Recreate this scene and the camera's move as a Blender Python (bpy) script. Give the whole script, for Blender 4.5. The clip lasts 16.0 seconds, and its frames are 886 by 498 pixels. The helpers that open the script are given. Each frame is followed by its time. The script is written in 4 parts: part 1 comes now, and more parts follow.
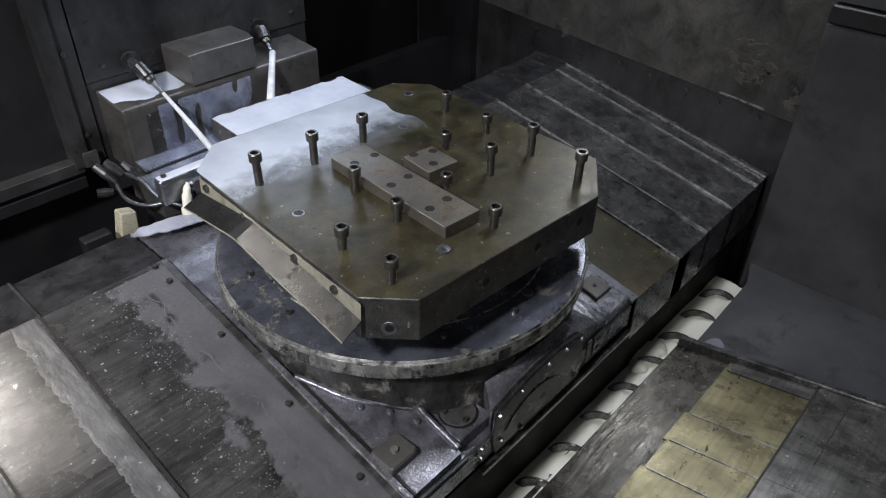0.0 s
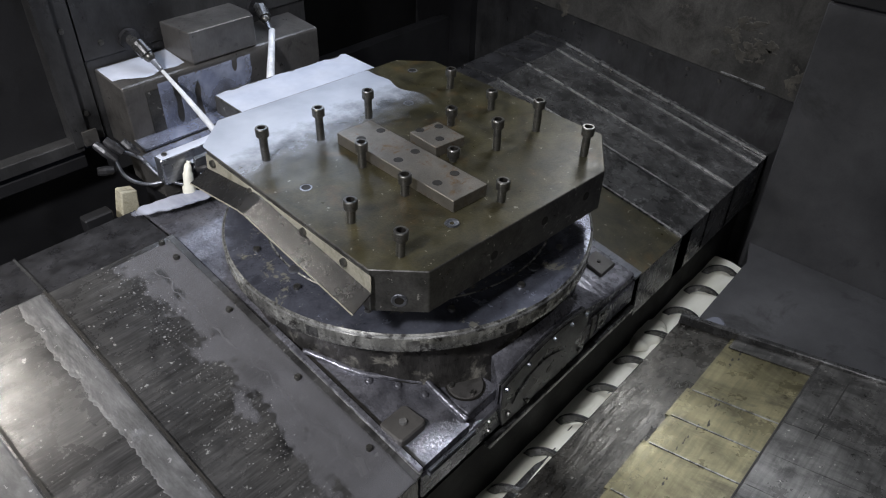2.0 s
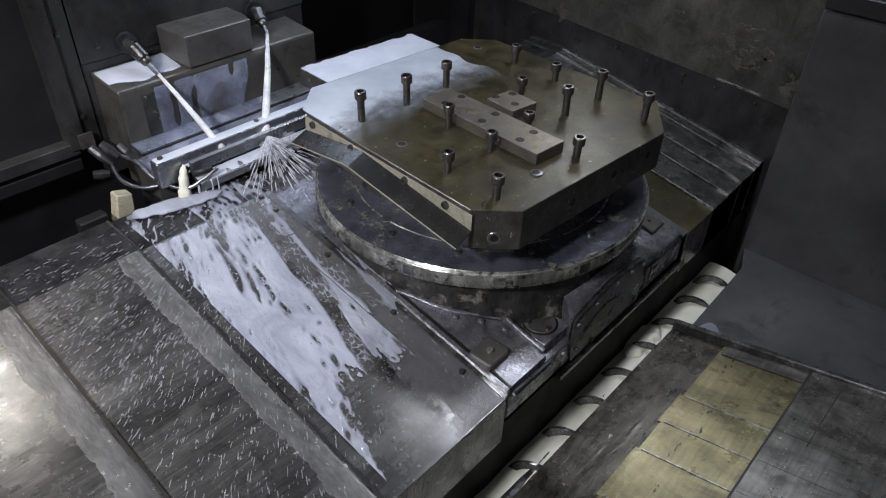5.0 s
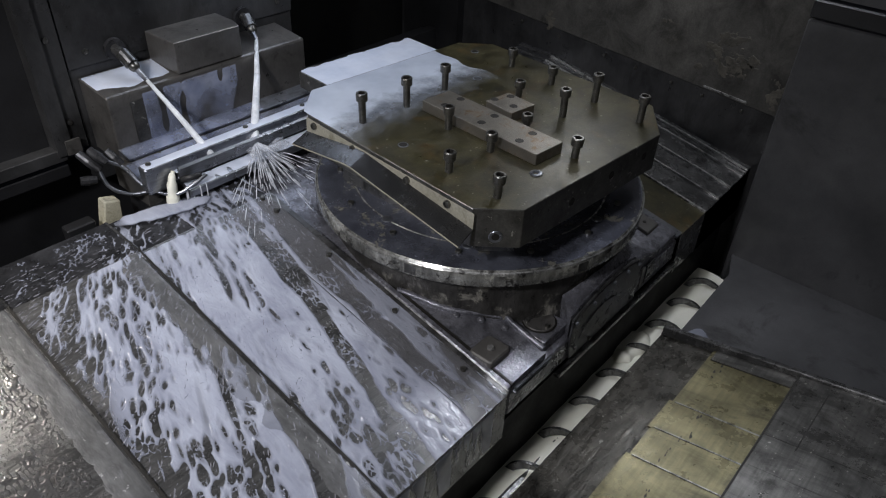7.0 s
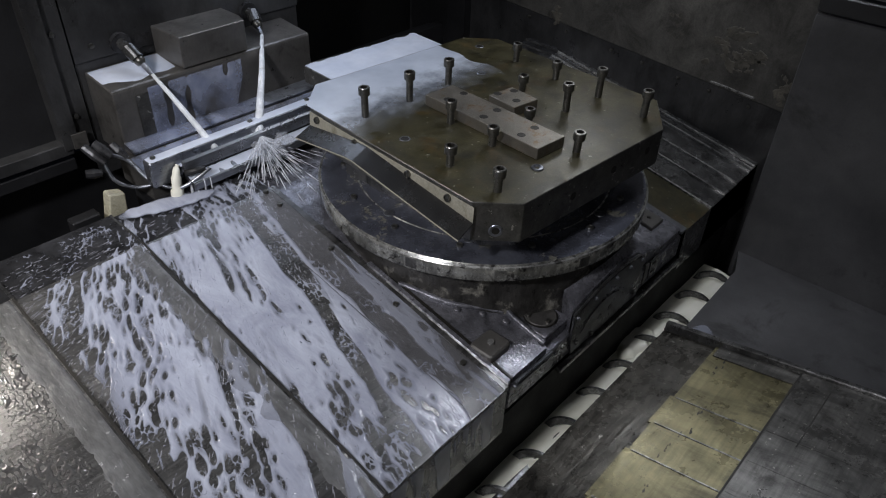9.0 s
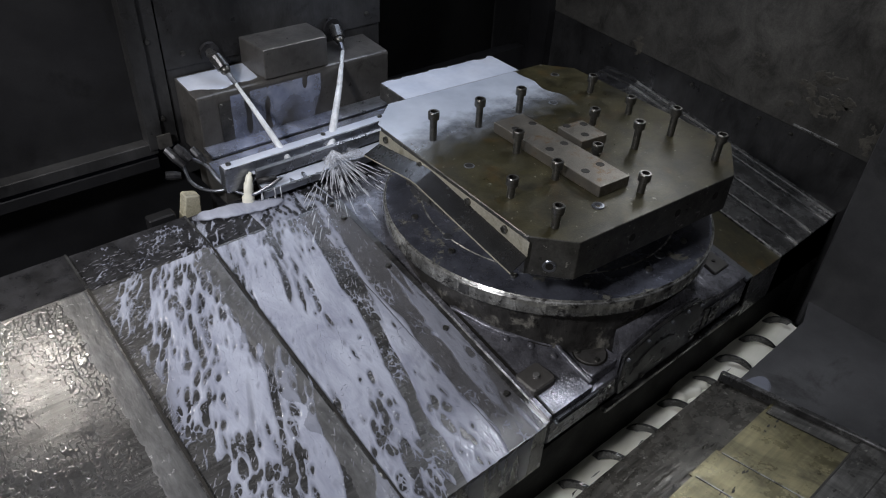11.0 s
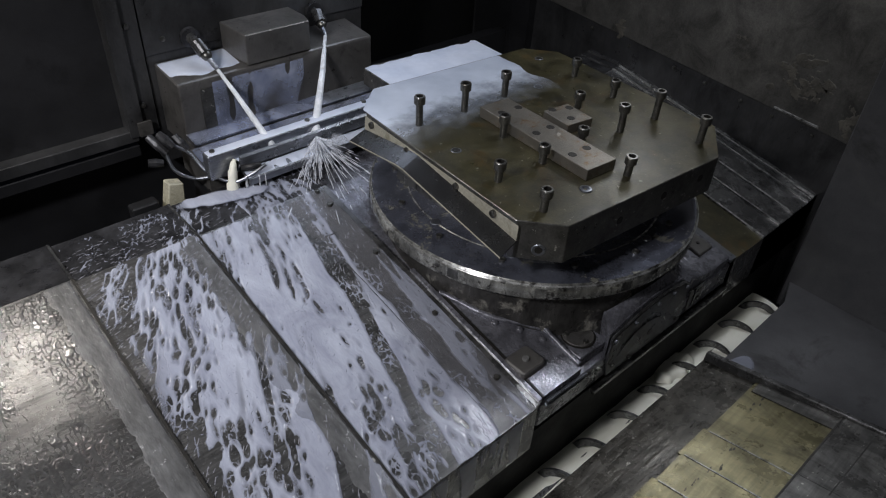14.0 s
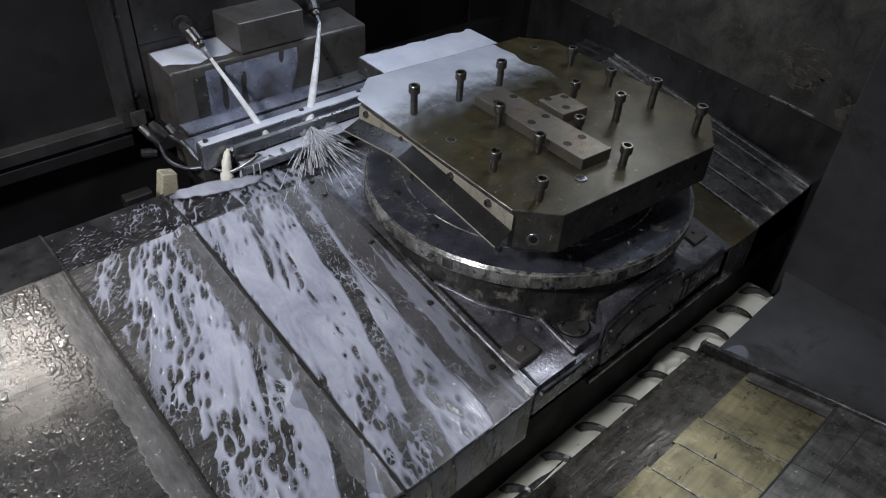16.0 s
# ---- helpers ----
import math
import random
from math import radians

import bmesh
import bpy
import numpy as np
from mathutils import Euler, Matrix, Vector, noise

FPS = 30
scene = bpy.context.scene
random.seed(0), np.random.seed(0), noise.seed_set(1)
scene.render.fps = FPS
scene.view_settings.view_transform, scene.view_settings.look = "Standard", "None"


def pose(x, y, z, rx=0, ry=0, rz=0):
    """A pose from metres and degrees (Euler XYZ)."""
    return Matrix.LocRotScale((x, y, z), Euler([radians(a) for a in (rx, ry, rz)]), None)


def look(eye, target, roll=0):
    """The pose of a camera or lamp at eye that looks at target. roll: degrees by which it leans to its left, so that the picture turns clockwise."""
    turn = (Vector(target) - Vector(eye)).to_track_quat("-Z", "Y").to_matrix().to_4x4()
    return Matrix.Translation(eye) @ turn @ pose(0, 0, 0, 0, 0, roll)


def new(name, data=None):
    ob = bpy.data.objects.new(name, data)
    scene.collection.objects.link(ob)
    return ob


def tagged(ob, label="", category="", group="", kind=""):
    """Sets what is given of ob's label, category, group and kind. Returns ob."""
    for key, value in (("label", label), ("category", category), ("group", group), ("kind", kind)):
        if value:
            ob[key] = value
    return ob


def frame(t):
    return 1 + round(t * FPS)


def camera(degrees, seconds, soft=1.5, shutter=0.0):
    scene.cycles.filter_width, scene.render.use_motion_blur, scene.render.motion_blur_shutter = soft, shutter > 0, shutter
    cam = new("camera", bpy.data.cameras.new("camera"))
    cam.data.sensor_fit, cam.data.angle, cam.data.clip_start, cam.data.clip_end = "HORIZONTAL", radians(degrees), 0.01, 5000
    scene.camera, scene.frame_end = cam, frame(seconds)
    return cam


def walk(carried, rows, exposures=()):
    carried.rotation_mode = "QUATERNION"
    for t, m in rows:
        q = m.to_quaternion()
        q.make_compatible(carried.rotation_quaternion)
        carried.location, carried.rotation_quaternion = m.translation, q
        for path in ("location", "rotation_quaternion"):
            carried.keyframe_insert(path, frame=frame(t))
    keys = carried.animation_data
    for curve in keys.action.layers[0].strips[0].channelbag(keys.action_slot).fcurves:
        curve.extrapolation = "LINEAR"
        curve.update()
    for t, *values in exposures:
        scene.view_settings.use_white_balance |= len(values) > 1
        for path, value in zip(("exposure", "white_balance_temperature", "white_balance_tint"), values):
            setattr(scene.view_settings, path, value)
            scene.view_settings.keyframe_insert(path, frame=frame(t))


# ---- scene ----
import functools

# Camera: carried by hand, almost in place.
PATH = [
    (0.0, -0.8664, -0.8798, 1.6935, 54.003, -1.097, -47.640),
    (0.5, -0.8731, -0.8819, 1.6892, 54.521, -1.076, -48.308),
    (1.0, -0.8779, -0.8828, 1.6861, 54.192, -1.218, -48.350),
    (1.5, -0.8800, -0.8783, 1.6794, 53.413, -1.098, -47.659),
    (2.0, -0.8835, -0.8747, 1.6799, 52.867, -1.260, -48.017),
    (2.5, -0.8821, -0.8717, 1.6816, 52.773, -1.095, -47.871),
    (3.0, -0.8782, -0.8769, 1.6845, 53.037, -1.009, -47.789),
    (3.5, -0.8772, -0.8749, 1.6847, 53.145, -1.248, -47.953),
    (4.0, -0.8752, -0.8790, 1.6849, 53.161, -1.373, -47.830),
    (4.5, -0.8756, -0.8790, 1.6841, 53.011, -1.584, -47.744),
    (5.0, -0.8767, -0.8789, 1.6890, 52.977, -1.608, -47.919),
    (7.5, -0.8809, -0.8759, 1.6858, 53.717, -2.151, -48.788),
    (8.0, -0.8797, -0.8880, 1.6815, 53.843, -1.997, -48.396),
    (10.5, -0.8456, -0.9003, 1.7049, 51.912, -1.633, -45.131),
    (11.0, -0.8408, -0.9062, 1.7249, 53.587, -2.484, -40.255),
    (11.5, -0.8447, -0.9168, 1.7201, 53.413, -0.866, -43.184),
    (12.0, -0.8596, -0.9092, 1.7241, 52.301, -1.461, -43.742),
    (12.5, -0.8603, -0.9053, 1.7259, 52.887, -1.922, -44.504),
    (13.0, -0.8641, -0.9057, 1.7252, 53.064, -2.195, -43.565),
    (13.5, -0.8546, -0.8987, 1.7207, 51.795, -2.329, -42.630),
    (14.0, -0.8546, -0.8956, 1.7213, 52.583, -2.879, -42.014),
    (14.5, -0.8525, -0.8963, 1.7234, 52.634, -2.901, -41.935),
    (15.0, -0.8553, -0.8943, 1.7237, 52.818, -3.169, -42.108),
    (15.5, -0.8544, -0.8947, 1.7237, 52.901, -3.051, -42.023),
    (16.0, -0.8514, -0.8962, 1.7176, 51.851, -2.977, -42.319),
]
cam = camera(63.94, 16.0, soft=1.1)
walk(cam, [(t, pose(*p)) for t, *p in PATH], [(0, 0.17), (4.5, 0.17), (5.2, 0.1), (7.4, -0.24), (10.5, -0.3), (16, -0.3)])

# ---- light ----
world = bpy.data.worlds.new("world")
scene.world = world
world.use_nodes = True
world.node_tree.nodes["Background"].inputs[0].default_value = (0.5, 0.6, 1.0, 1)
world.node_tree.nodes["Background"].inputs[1].default_value = 0.02


def lamp(name, eye, target, size_x, size_y, power, color, beam=180):
    data = bpy.data.lights.new(name, "AREA")
    data.shape, data.size, data.size_y, data.energy, data.color = "RECTANGLE", size_x, size_y, power, color
    data.spread = radians(beam)
    ob = new(name, data)
    ob.matrix_world = look(eye, target)
    return ob


lamp("work_light_left", (-1.42, -0.30, 2.05), (-0.42, 0.12, 0.85), 0.15, 0.15, 8, (0.95, 0.95, 1.0), 95)
lamp("work_light_back", (-0.74, 0.66, 1.75), (-0.75, 0.0, 0.7), 0.22, 0.06, 4.0, (1.0, 0.94, 0.86))
lamp("work_light_right", (1.05, 0.14, 1.55), (0.1, -0.3, 0.8), 0.2, 0.5, 3.0, (0.94, 0.96, 1.0))
lamp("work_light_top", (1.0, -0.17, 2.42), (0.25, -0.36, 0.7), 0.14, 0.4, 7.5, (0.87, 0.91, 1.0), 120)
lamp("work_light_nozzles", (0.12, 0.69, 1.4), (0.0, 0.0, 0.8), 0.62, 0.2, 2.3, (0.7, 0.8, 1.0))
# Unseen soft fill added behind the camera to lift faces turned towards it.
lamp("front_fill", (-1.35, -1.75, 1.9), (0.2, 0.1, 0.8), 1.1, 0.9, 4.4, (0.98, 0.97, 1.0))


# ---- materials ----
def nodes_of(name):
    m = bpy.data.materials.new(name)
    m.use_nodes = True
    return m, m.node_tree.nodes, m.node_tree.links, m.node_tree.nodes["Principled BSDF"]


def ramp(nodes, links, source, stops):
    r = nodes.new("ShaderNodeValToRGB")
    while len(r.color_ramp.elements) < len(stops):
        r.color_ramp.elements.new(0.5)
    for e, (p, c) in zip(r.color_ramp.elements, stops):
        e.position, e.color = p, (*c, 1) if len(c) == 3 else (c[0], c[0], c[0], 1)
    links.new(source, r.inputs[0])
    return r.outputs[0]


def noise_tex(nodes, links, scale, detail=5, rough=0.6, stretch=(1, 1, 1), turn=0.0, distort=0.0):
    c = nodes.new("ShaderNodeTexCoord")
    mp = nodes.new("ShaderNodeMapping")
    mp.inputs["Scale"].default_value = stretch
    mp.inputs["Rotation"].default_value = (0, 0, turn)
    n = nodes.new("ShaderNodeTexNoise")
    n.inputs["Scale"].default_value, n.inputs["Detail"].default_value = scale, detail
    n.inputs["Roughness"].default_value, n.inputs["Distortion"].default_value = rough, distort
    links.new(c.outputs["Object"], mp.inputs[0])
    links.new(mp.outputs[0], n.inputs["Vector"])
    return n.outputs[0]


def mix(nodes, links, fac, a, b, kind="MIX"):
    n = nodes.new("ShaderNodeMix")
    n.data_type, n.blend_type = "RGBA", kind
    for sock, v in ((n.inputs[0], fac), (n.inputs[6], a), (n.inputs[7], b)):
        if isinstance(v, (int, float)):
            sock.default_value = v
        elif isinstance(v, tuple):
            sock.default_value = (*v, 1)
        else:
            links.new(v, sock)
    return n.outputs[2]


def steel(name, dark, light, stain, metallic=0.8, rough=(0.25, 0.5), scale=6.0, stretch=(1, 1, 1), stain_at=(0.55, 0.7), bump=0.15, grain=220.0, speck=None, contrast=0.16, gloss=0.5, grime=0.0, run=(1, 1, 1)):
    """Worn metal: patchy tone, stains with edges, fine grain along one direction."""
    m, nodes, links, b = nodes_of(name)
    tone = ramp(nodes, links, noise_tex(nodes, links, scale, 6, 0.65), [(0.3, dark), (0.7, light)])
    fine = noise_tex(nodes, links, grain, 3, 0.6, stretch)
    fine_c = ramp(nodes, links, fine, [(0.3, (1 - contrast,) * 3), (0.7, (1 + contrast,) * 3)])
    col = mix(nodes, links, 1.0, tone, fine_c, "MULTIPLY")
    st = ramp(nodes, links, noise_tex(nodes, links, scale * 2.1, 8, 0.7, distort=0.4), [(stain_at[0], (0,)), (stain_at[1], (1,))])
    col = mix(nodes, links, st, col, stain)
    if speck:
        sp = ramp(nodes, links, noise_tex(nodes, links, 75, 4, 0.65), [(0.655, (0,)), (0.67, (1,))])
        col = mix(nodes, links, sp, col, speck)
    if grime:
        gr = ramp(nodes, links, noise_tex(nodes, links, 17, 8, 0.72, run, distort=0.6), [(0.36, (1 - grime,) * 3), (0.5, (1, 1, 1)), (0.66, (1 + 0.8 * grime,) * 3)])
        col = mix(nodes, links, 1.0, col, gr, "MULTIPLY")
    links.new(col, b.inputs["Base Color"])
    b.inputs["Metallic"].default_value = metallic
    b.inputs["Specular IOR Level"].default_value = gloss
    rr = ramp(nodes, links, noise_tex(nodes, links, scale * 3, 6, 0.7), [(0.3, (rough[0],)), (0.7, (rough[1],))])
    links.new(rr, b.inputs["Roughness"])
    bp = nodes.new("ShaderNodeBump")
    bp.inputs["Strength"].default_value, bp.inputs["Distance"].default_value = bump, 0.002
    links.new(fine, bp.inputs["Height"])
    links.new(bp.outputs[0], b.inputs["Normal"])
    return m


M_PLATE = steel("plate_steel", (0.0165, 0.015, 0.0072), (0.06, 0.053, 0.026), (0.07, 0.043, 0.015), 0.2, (0.26, 0.5), 6, stain_at=(0.55, 0.74), speck=(0.2, 0.19, 0.15), contrast=0.2, grime=0.5)
M_SIDE = steel("ground_steel", (0.07, 0.068, 0.065), (0.15, 0.148, 0.14), (0.045, 0.042, 0.04), 0.7, (0.25, 0.45), 9, speck=(0.4, 0.39, 0.36), grime=0.4)
# One sheet, two tones: light on the upright flange put into its colour.
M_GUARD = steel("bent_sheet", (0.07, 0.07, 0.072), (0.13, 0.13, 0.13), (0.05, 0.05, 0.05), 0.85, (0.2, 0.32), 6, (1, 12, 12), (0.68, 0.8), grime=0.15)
M_FLANGE_LIT = steel("lit_flange_sheet", (0.36, 0.34, 0.27), (0.46, 0.44, 0.36), (0.22, 0.2, 0.14), 0.35, (0.3, 0.45), 9)
M_BAR = steel("bar_steel", (0.16, 0.15, 0.13), (0.24, 0.22, 0.19), (0.17, 0.1, 0.04), 0.7, (0.3, 0.5), 14, (1, 10, 1))
M_BOLT = steel("bolt_steel", (0.1, 0.1, 0.095), (0.19, 0.185, 0.17), (0.08, 0.07, 0.05), 0.85, (0.25, 0.42), 40)
M_HOLE = steel("hole_dark", (0.012, 0.011, 0.01), (0.025, 0.022, 0.018), (0.01, 0.01, 0.01), 0.3, (0.4, 0.6), 30)
# Table steel: the disc's bluish reflection is put into the base colour.
M_DISC = steel("table_steel", (0.09, 0.096, 0.125), (0.27, 0.285, 0.35), (0.42, 0.41, 0.35), 0.7, (0.14, 0.3), 7, (1, 1, 1), (0.585, 0.605), 0.1, speck=(0.45, 0.45, 0.42), contrast=0.1, grime=0.3)
M_RIM = steel("rim_steel", (0.09, 0.09, 0.085), (0.44, 0.44, 0.41), (0.05, 0.047, 0.045), 0.55, (0.16, 0.36), 16, (1, 1, 0.15), (0.54, 0.6), grime=0.6, run=(2.2, 2.2, 0.5))
M_CAST = steel("cast_base", (0.09, 0.09, 0.103), (0.25, 0.25, 0.28), (0.34, 0.34, 0.35), 0.55, (0.18, 0.4), 16, stain_at=(0.62, 0.72), bump=0.5, grain=150, grime=0.45)
M_BLACK = steel("black_casting", (0.014, 0.014, 0.015), (0.05, 0.05, 0.054), (0.13, 0.13, 0.125), 0.25, (0.2, 0.45), 14, stain_at=(0.66, 0.76), gloss=0.4, grime=0.5, run=(1.2, 1.2, 0.3))
M_NECK = steel("scraped_casting", (0.022, 0.021, 0.02), (0.07, 0.067, 0.063), (0.24, 0.23, 0.2), 0.35, (0.2, 0.42), 8, (1, 1, 0.2), (0.58, 0.66), bump=0.4, grime=0.6, run=(1.5, 1.5, 1))
M_COVER = steel("cover_sheet", (0.045, 0.045, 0.046), (0.125, 0.123, 0.12), (0.028, 0.028, 0.029), 0.5, (0.16, 0.36), 4, (0.06, 1, 1), (0.52, 0.68), 0.15, 300, speck=(0.36, 0.36, 0.35), contrast=0.34, grime=0.5, run=(0.12, 1, 1))
M_STRIP = steel("cover_edge", (0.08, 0.08, 0.08), (0.15, 0.15, 0.152), (0.19, 0.19, 0.2), 0.3, (0.3, 0.5), 9, (1, 0.3, 1), (0.6, 0.7), 0.5, 90, speck=(0.3, 0.3, 0.3), contrast=0.25, grime=0.35, run=(1, 0.4, 1))
M_STEP = steel("step_sheet", (0.045, 0.045, 0.045), (0.15, 0.15, 0.149), (0.34, 0.34, 0.335), 0.6, (0.16, 0.36), 7, (1, 0.2, 0.25), (0.64, 0.72), 0.3, 110, grime=0.6, run=(1.5, 1.5, 0.25))
M_FRONT = steel("front_cover", (0.03, 0.028, 0.024), (0.12, 0.114, 0.1), (0.24, 0.235, 0.215), 0.5, (0.16, 0.4), 9, (0.15, 1, 1), (0.64, 0.72), 0.5, 110, speck=(0.34, 0.33, 0.3), contrast=0.3, grime=0.7, run=(0.5, 1.2, 1))
M_GREY = steel("front_sheet_rubbed", (0.05, 0.049, 0.046), (0.17, 0.166, 0.157), (0.035, 0.033, 0.03), 0.55, (0.2, 0.42), 5, (0.1, 1, 1), (0.56, 0.68), 0.25, 160, speck=(0.34, 0.33, 0.3), contrast=0.25, grime=0.6, run=(1, 0.25, 1))
M_YELLOW = steel("front_cover_oily", (0.12, 0.108, 0.056), (0.26, 0.235, 0.135), (0.045, 0.041, 0.031), 0.5, (0.2, 0.4), 4, (0.12, 1, 1), (0.58, 0.72), 0.3, 110, contrast=0.22, grime=0.5, run=(1, 0.25, 1))
M_WALL = steel("grimy_wall", (0.028, 0.028, 0.029), (0.085, 0.085, 0.087), (0.018, 0.018, 0.018), 0.45, (0.24, 0.5), 4, (1, 1, 0.2), (0.56, 0.75), contrast=0.08, grime=0.35, run=(0.7, 0.7, 0.3))
M_WALLW = steel("worn_wall", (0.042, 0.041, 0.038), (0.12, 0.115, 0.105), (0.14, 0.128, 0.108), 0.25, (0.34, 0.6), 2.6, (1, 1, 1), (0.64, 0.74), grime=0.5, run=(0.6, 0.6, 0.5))
# Worn edge metal, kept pale so that edge highlights sit in its colour.
M_LIP = steel("worn_lit_edge", (0.14, 0.14, 0.138), (0.42, 0.42, 0.41), (0.09, 0.09, 0.088), 0.45, (0.2, 0.38), 16, (1, 0.2, 1), (0.54, 0.6))
M_PATCH = steel("rubbed_paint", (0.05, 0.047, 0.04), (0.13, 0.12, 0.1), (0.035, 0.033, 0.029), 0.1, (0.4, 0.6), 25, stain_at=(0.52, 0.66))
# Near-black that puts the unlit depth of recess and bed into colour.
M_VOID = steel("shade_black", (0.006, 0.006, 0.006), (0.012, 0.012, 0.012), (0.005, 0.005, 0.005), 0.0, (0.5, 0.7), 4, gloss=0.1)
# Light grey so that the unseen roof bounces light into the metal.
M_ROOF = steel("bounce_roof", (0.3, 0.31, 0.32), (0.4, 0.41, 0.42), (0.2, 0.2, 0.2), 0.0, (0.5, 0.7), 3)
M_DARK = steel("dark_paint", (0.011, 0.011, 0.012), (0.026, 0.026, 0.028), (0.008, 0.008, 0.008), 0.15, (0.35, 0.55), 4, contrast=0.08)
M_PANEL = steel("door_paint", (0.055, 0.055, 0.058), (0.145, 0.145, 0.15), (0.036, 0.036, 0.036), 0.25, (0.28, 0.5), 2.2, contrast=0.05)
M_BLOCK = steel("block_steel", (0.08, 0.076, 0.072), (0.17, 0.163, 0.155), (0.05, 0.047, 0.044), 0.5, (0.25, 0.45), 8, (1, 1, 0.3), contrast=0.06)
M_RAIL = steel("rail_steel", (0.16, 0.17, 0.19), (0.28, 0.29, 0.32), (0.1, 0.1, 0.11), 0.85, (0.22, 0.4), 10, (0.1, 1, 1))
M_CREAM = steel("cream_plastic", (0.42, 0.39, 0.28), (0.55, 0.52, 0.4), (0.25, 0.22, 0.14), 0.0, (0.4, 0.6), 20)


def milky(name, low, high, clear, rough=0.25, scale=30.0, stretch=(1, 1, 1), full=1.0):
    """Milky cutting fluid: white emulsion, partly clear where thin."""
    m, nodes, links, b = nodes_of(name)
    n = noise_tex(nodes, links, scale, 5, 0.6, stretch)
    links.new(ramp(nodes, links, n, [(0.35, low), (0.65, high)]), b.inputs["Base Color"])
    b.inputs["Roughness"].default_value = rough
    b.inputs["IOR"].default_value = 1.35
    links.new(ramp(nodes, links, noise_tex(nodes, links, scale * 0.6, 4, 0.6, stretch), [(0.3, (1 - clear,)), (0.62, (full,))]), b.inputs["Alpha"])
    bp = nodes.new("ShaderNodeBump")
    bp.inputs["Strength"].default_value, bp.inputs["Distance"].default_value = 0.3, 0.004
    links.new(n, bp.inputs["Height"])
    links.new(bp.outputs[0], b.inputs["Normal"])
    return m


M_FILM = milky("coolant_film", (0.5, 0.55, 0.66), (0.66, 0.7, 0.8), 0.15, 0.3, 9)
M_WASH = milky("coolant_wash", (0.26, 0.3, 0.45), (0.45, 0.5, 0.66), 0.95, 0.2, 16, (1, 1, 0.2), 0.6)
M_CREAMY = milky("foamy_coolant", (0.74, 0.73, 0.62), (0.86, 0.85, 0.76), 0.0, 0.4, 18, (0.4, 1, 1))
M_SPRAY = milky("spray", (0.75, 0.78, 0.82), (0.9, 0.92, 0.95), 0.45, 0.35, 40)
M_MIST = milky("mist", (0.7, 0.73, 0.8), (0.8, 0.83, 0.88), 0.0, 0.6, 30)
M_MIST.node_tree.links.remove(M_MIST.node_tree.nodes["Principled BSDF"].inputs["Alpha"].links[0])
M_MIST.node_tree.nodes["Principled BSDF"].inputs["Alpha"].default_value = 0.16
M_DRY = milky("dried_coolant", (0.13, 0.13, 0.136), (0.2, 0.2, 0.215), 0.8, 0.5, 12, (1, 0.5, 1), 0.8)
M_PALE = milky("dried_specks", (0.16, 0.16, 0.16), (0.34, 0.34, 0.34), 0.3, 0.5, 60)


def running_milk(name, low, high, thin, thick, rough=0.16):
    """Running emulsion: clear at its thin edges, dense where it stands deeper, with fine ripples along the fall."""
    m, nodes, links, b = nodes_of(name)
    wave = noise_tex(nodes, links, 13, 7, 0.66, (1, 0.5, 1), distort=0.8)
    links.new(ramp(nodes, links, wave, [(0.3, low), (0.7, high)]), b.inputs["Base Color"])
    b.inputs["Roughness"].default_value, b.inputs["IOR"].default_value = rough, 1.35
    at = nodes.new("ShaderNodeAttribute")
    at.attribute_name = "depth"
    patch = nodes.new("ShaderNodeMath")
    patch.operation = "MULTIPLY_ADD"
    links.new(noise_tex(nodes, links, 11, 5, 0.6, (1, 0.4, 1)), patch.inputs[0])
    patch.inputs[1].default_value = 0.4
    links.new(at.outputs["Fac"], patch.inputs[2])
    links.new(ramp(nodes, links, patch.outputs[0], [(0.17, (thin,)), (0.32, (0.6 * (thin + thick),)), (0.5, (thick,))]), b.inputs["Alpha"])
    bp = nodes.new("ShaderNodeBump")
    bp.inputs["Strength"].default_value, bp.inputs["Distance"].default_value = 0.35, 0.003
    links.new(noise_tex(nodes, links, 70, 4, 0.6, (1, 0.4, 1)), bp.inputs["Height"])
    links.new(bp.outputs[0], b.inputs["Normal"])
    return m


M_FLOW = running_milk("running_coolant", (0.25, 0.265, 0.335), (0.46, 0.485, 0.57), 0.3, 0.97)
M_DRYSOFT = running_milk("dull_dried_coolant", (0.12, 0.12, 0.126), (0.18, 0.18, 0.195), 0.0, 0.6, 0.5)
M_THIN = running_milk("thin_running_coolant", (0.28, 0.3, 0.37), (0.42, 0.44, 0.52), 0.2, 0.6)
M_WET = steel("wet_steel_beads", (0.09, 0.088, 0.086), (0.17, 0.167, 0.163), (0.05, 0.05, 0.05), 0.5, (0.05, 0.12), 12, bump=0.0)
M_PLUME = milky("spray_streaks", (0.7, 0.73, 0.8), (0.85, 0.87, 0.92), 0.8, 0.4, 60, (1, 1, 1), 0.7)
M_LACE = milky("coolant_streaks", (0.24, 0.24, 0.27), (0.36, 0.36, 0.4), 0.7, 0.12, 60, (1, 1, 1), 0.75)


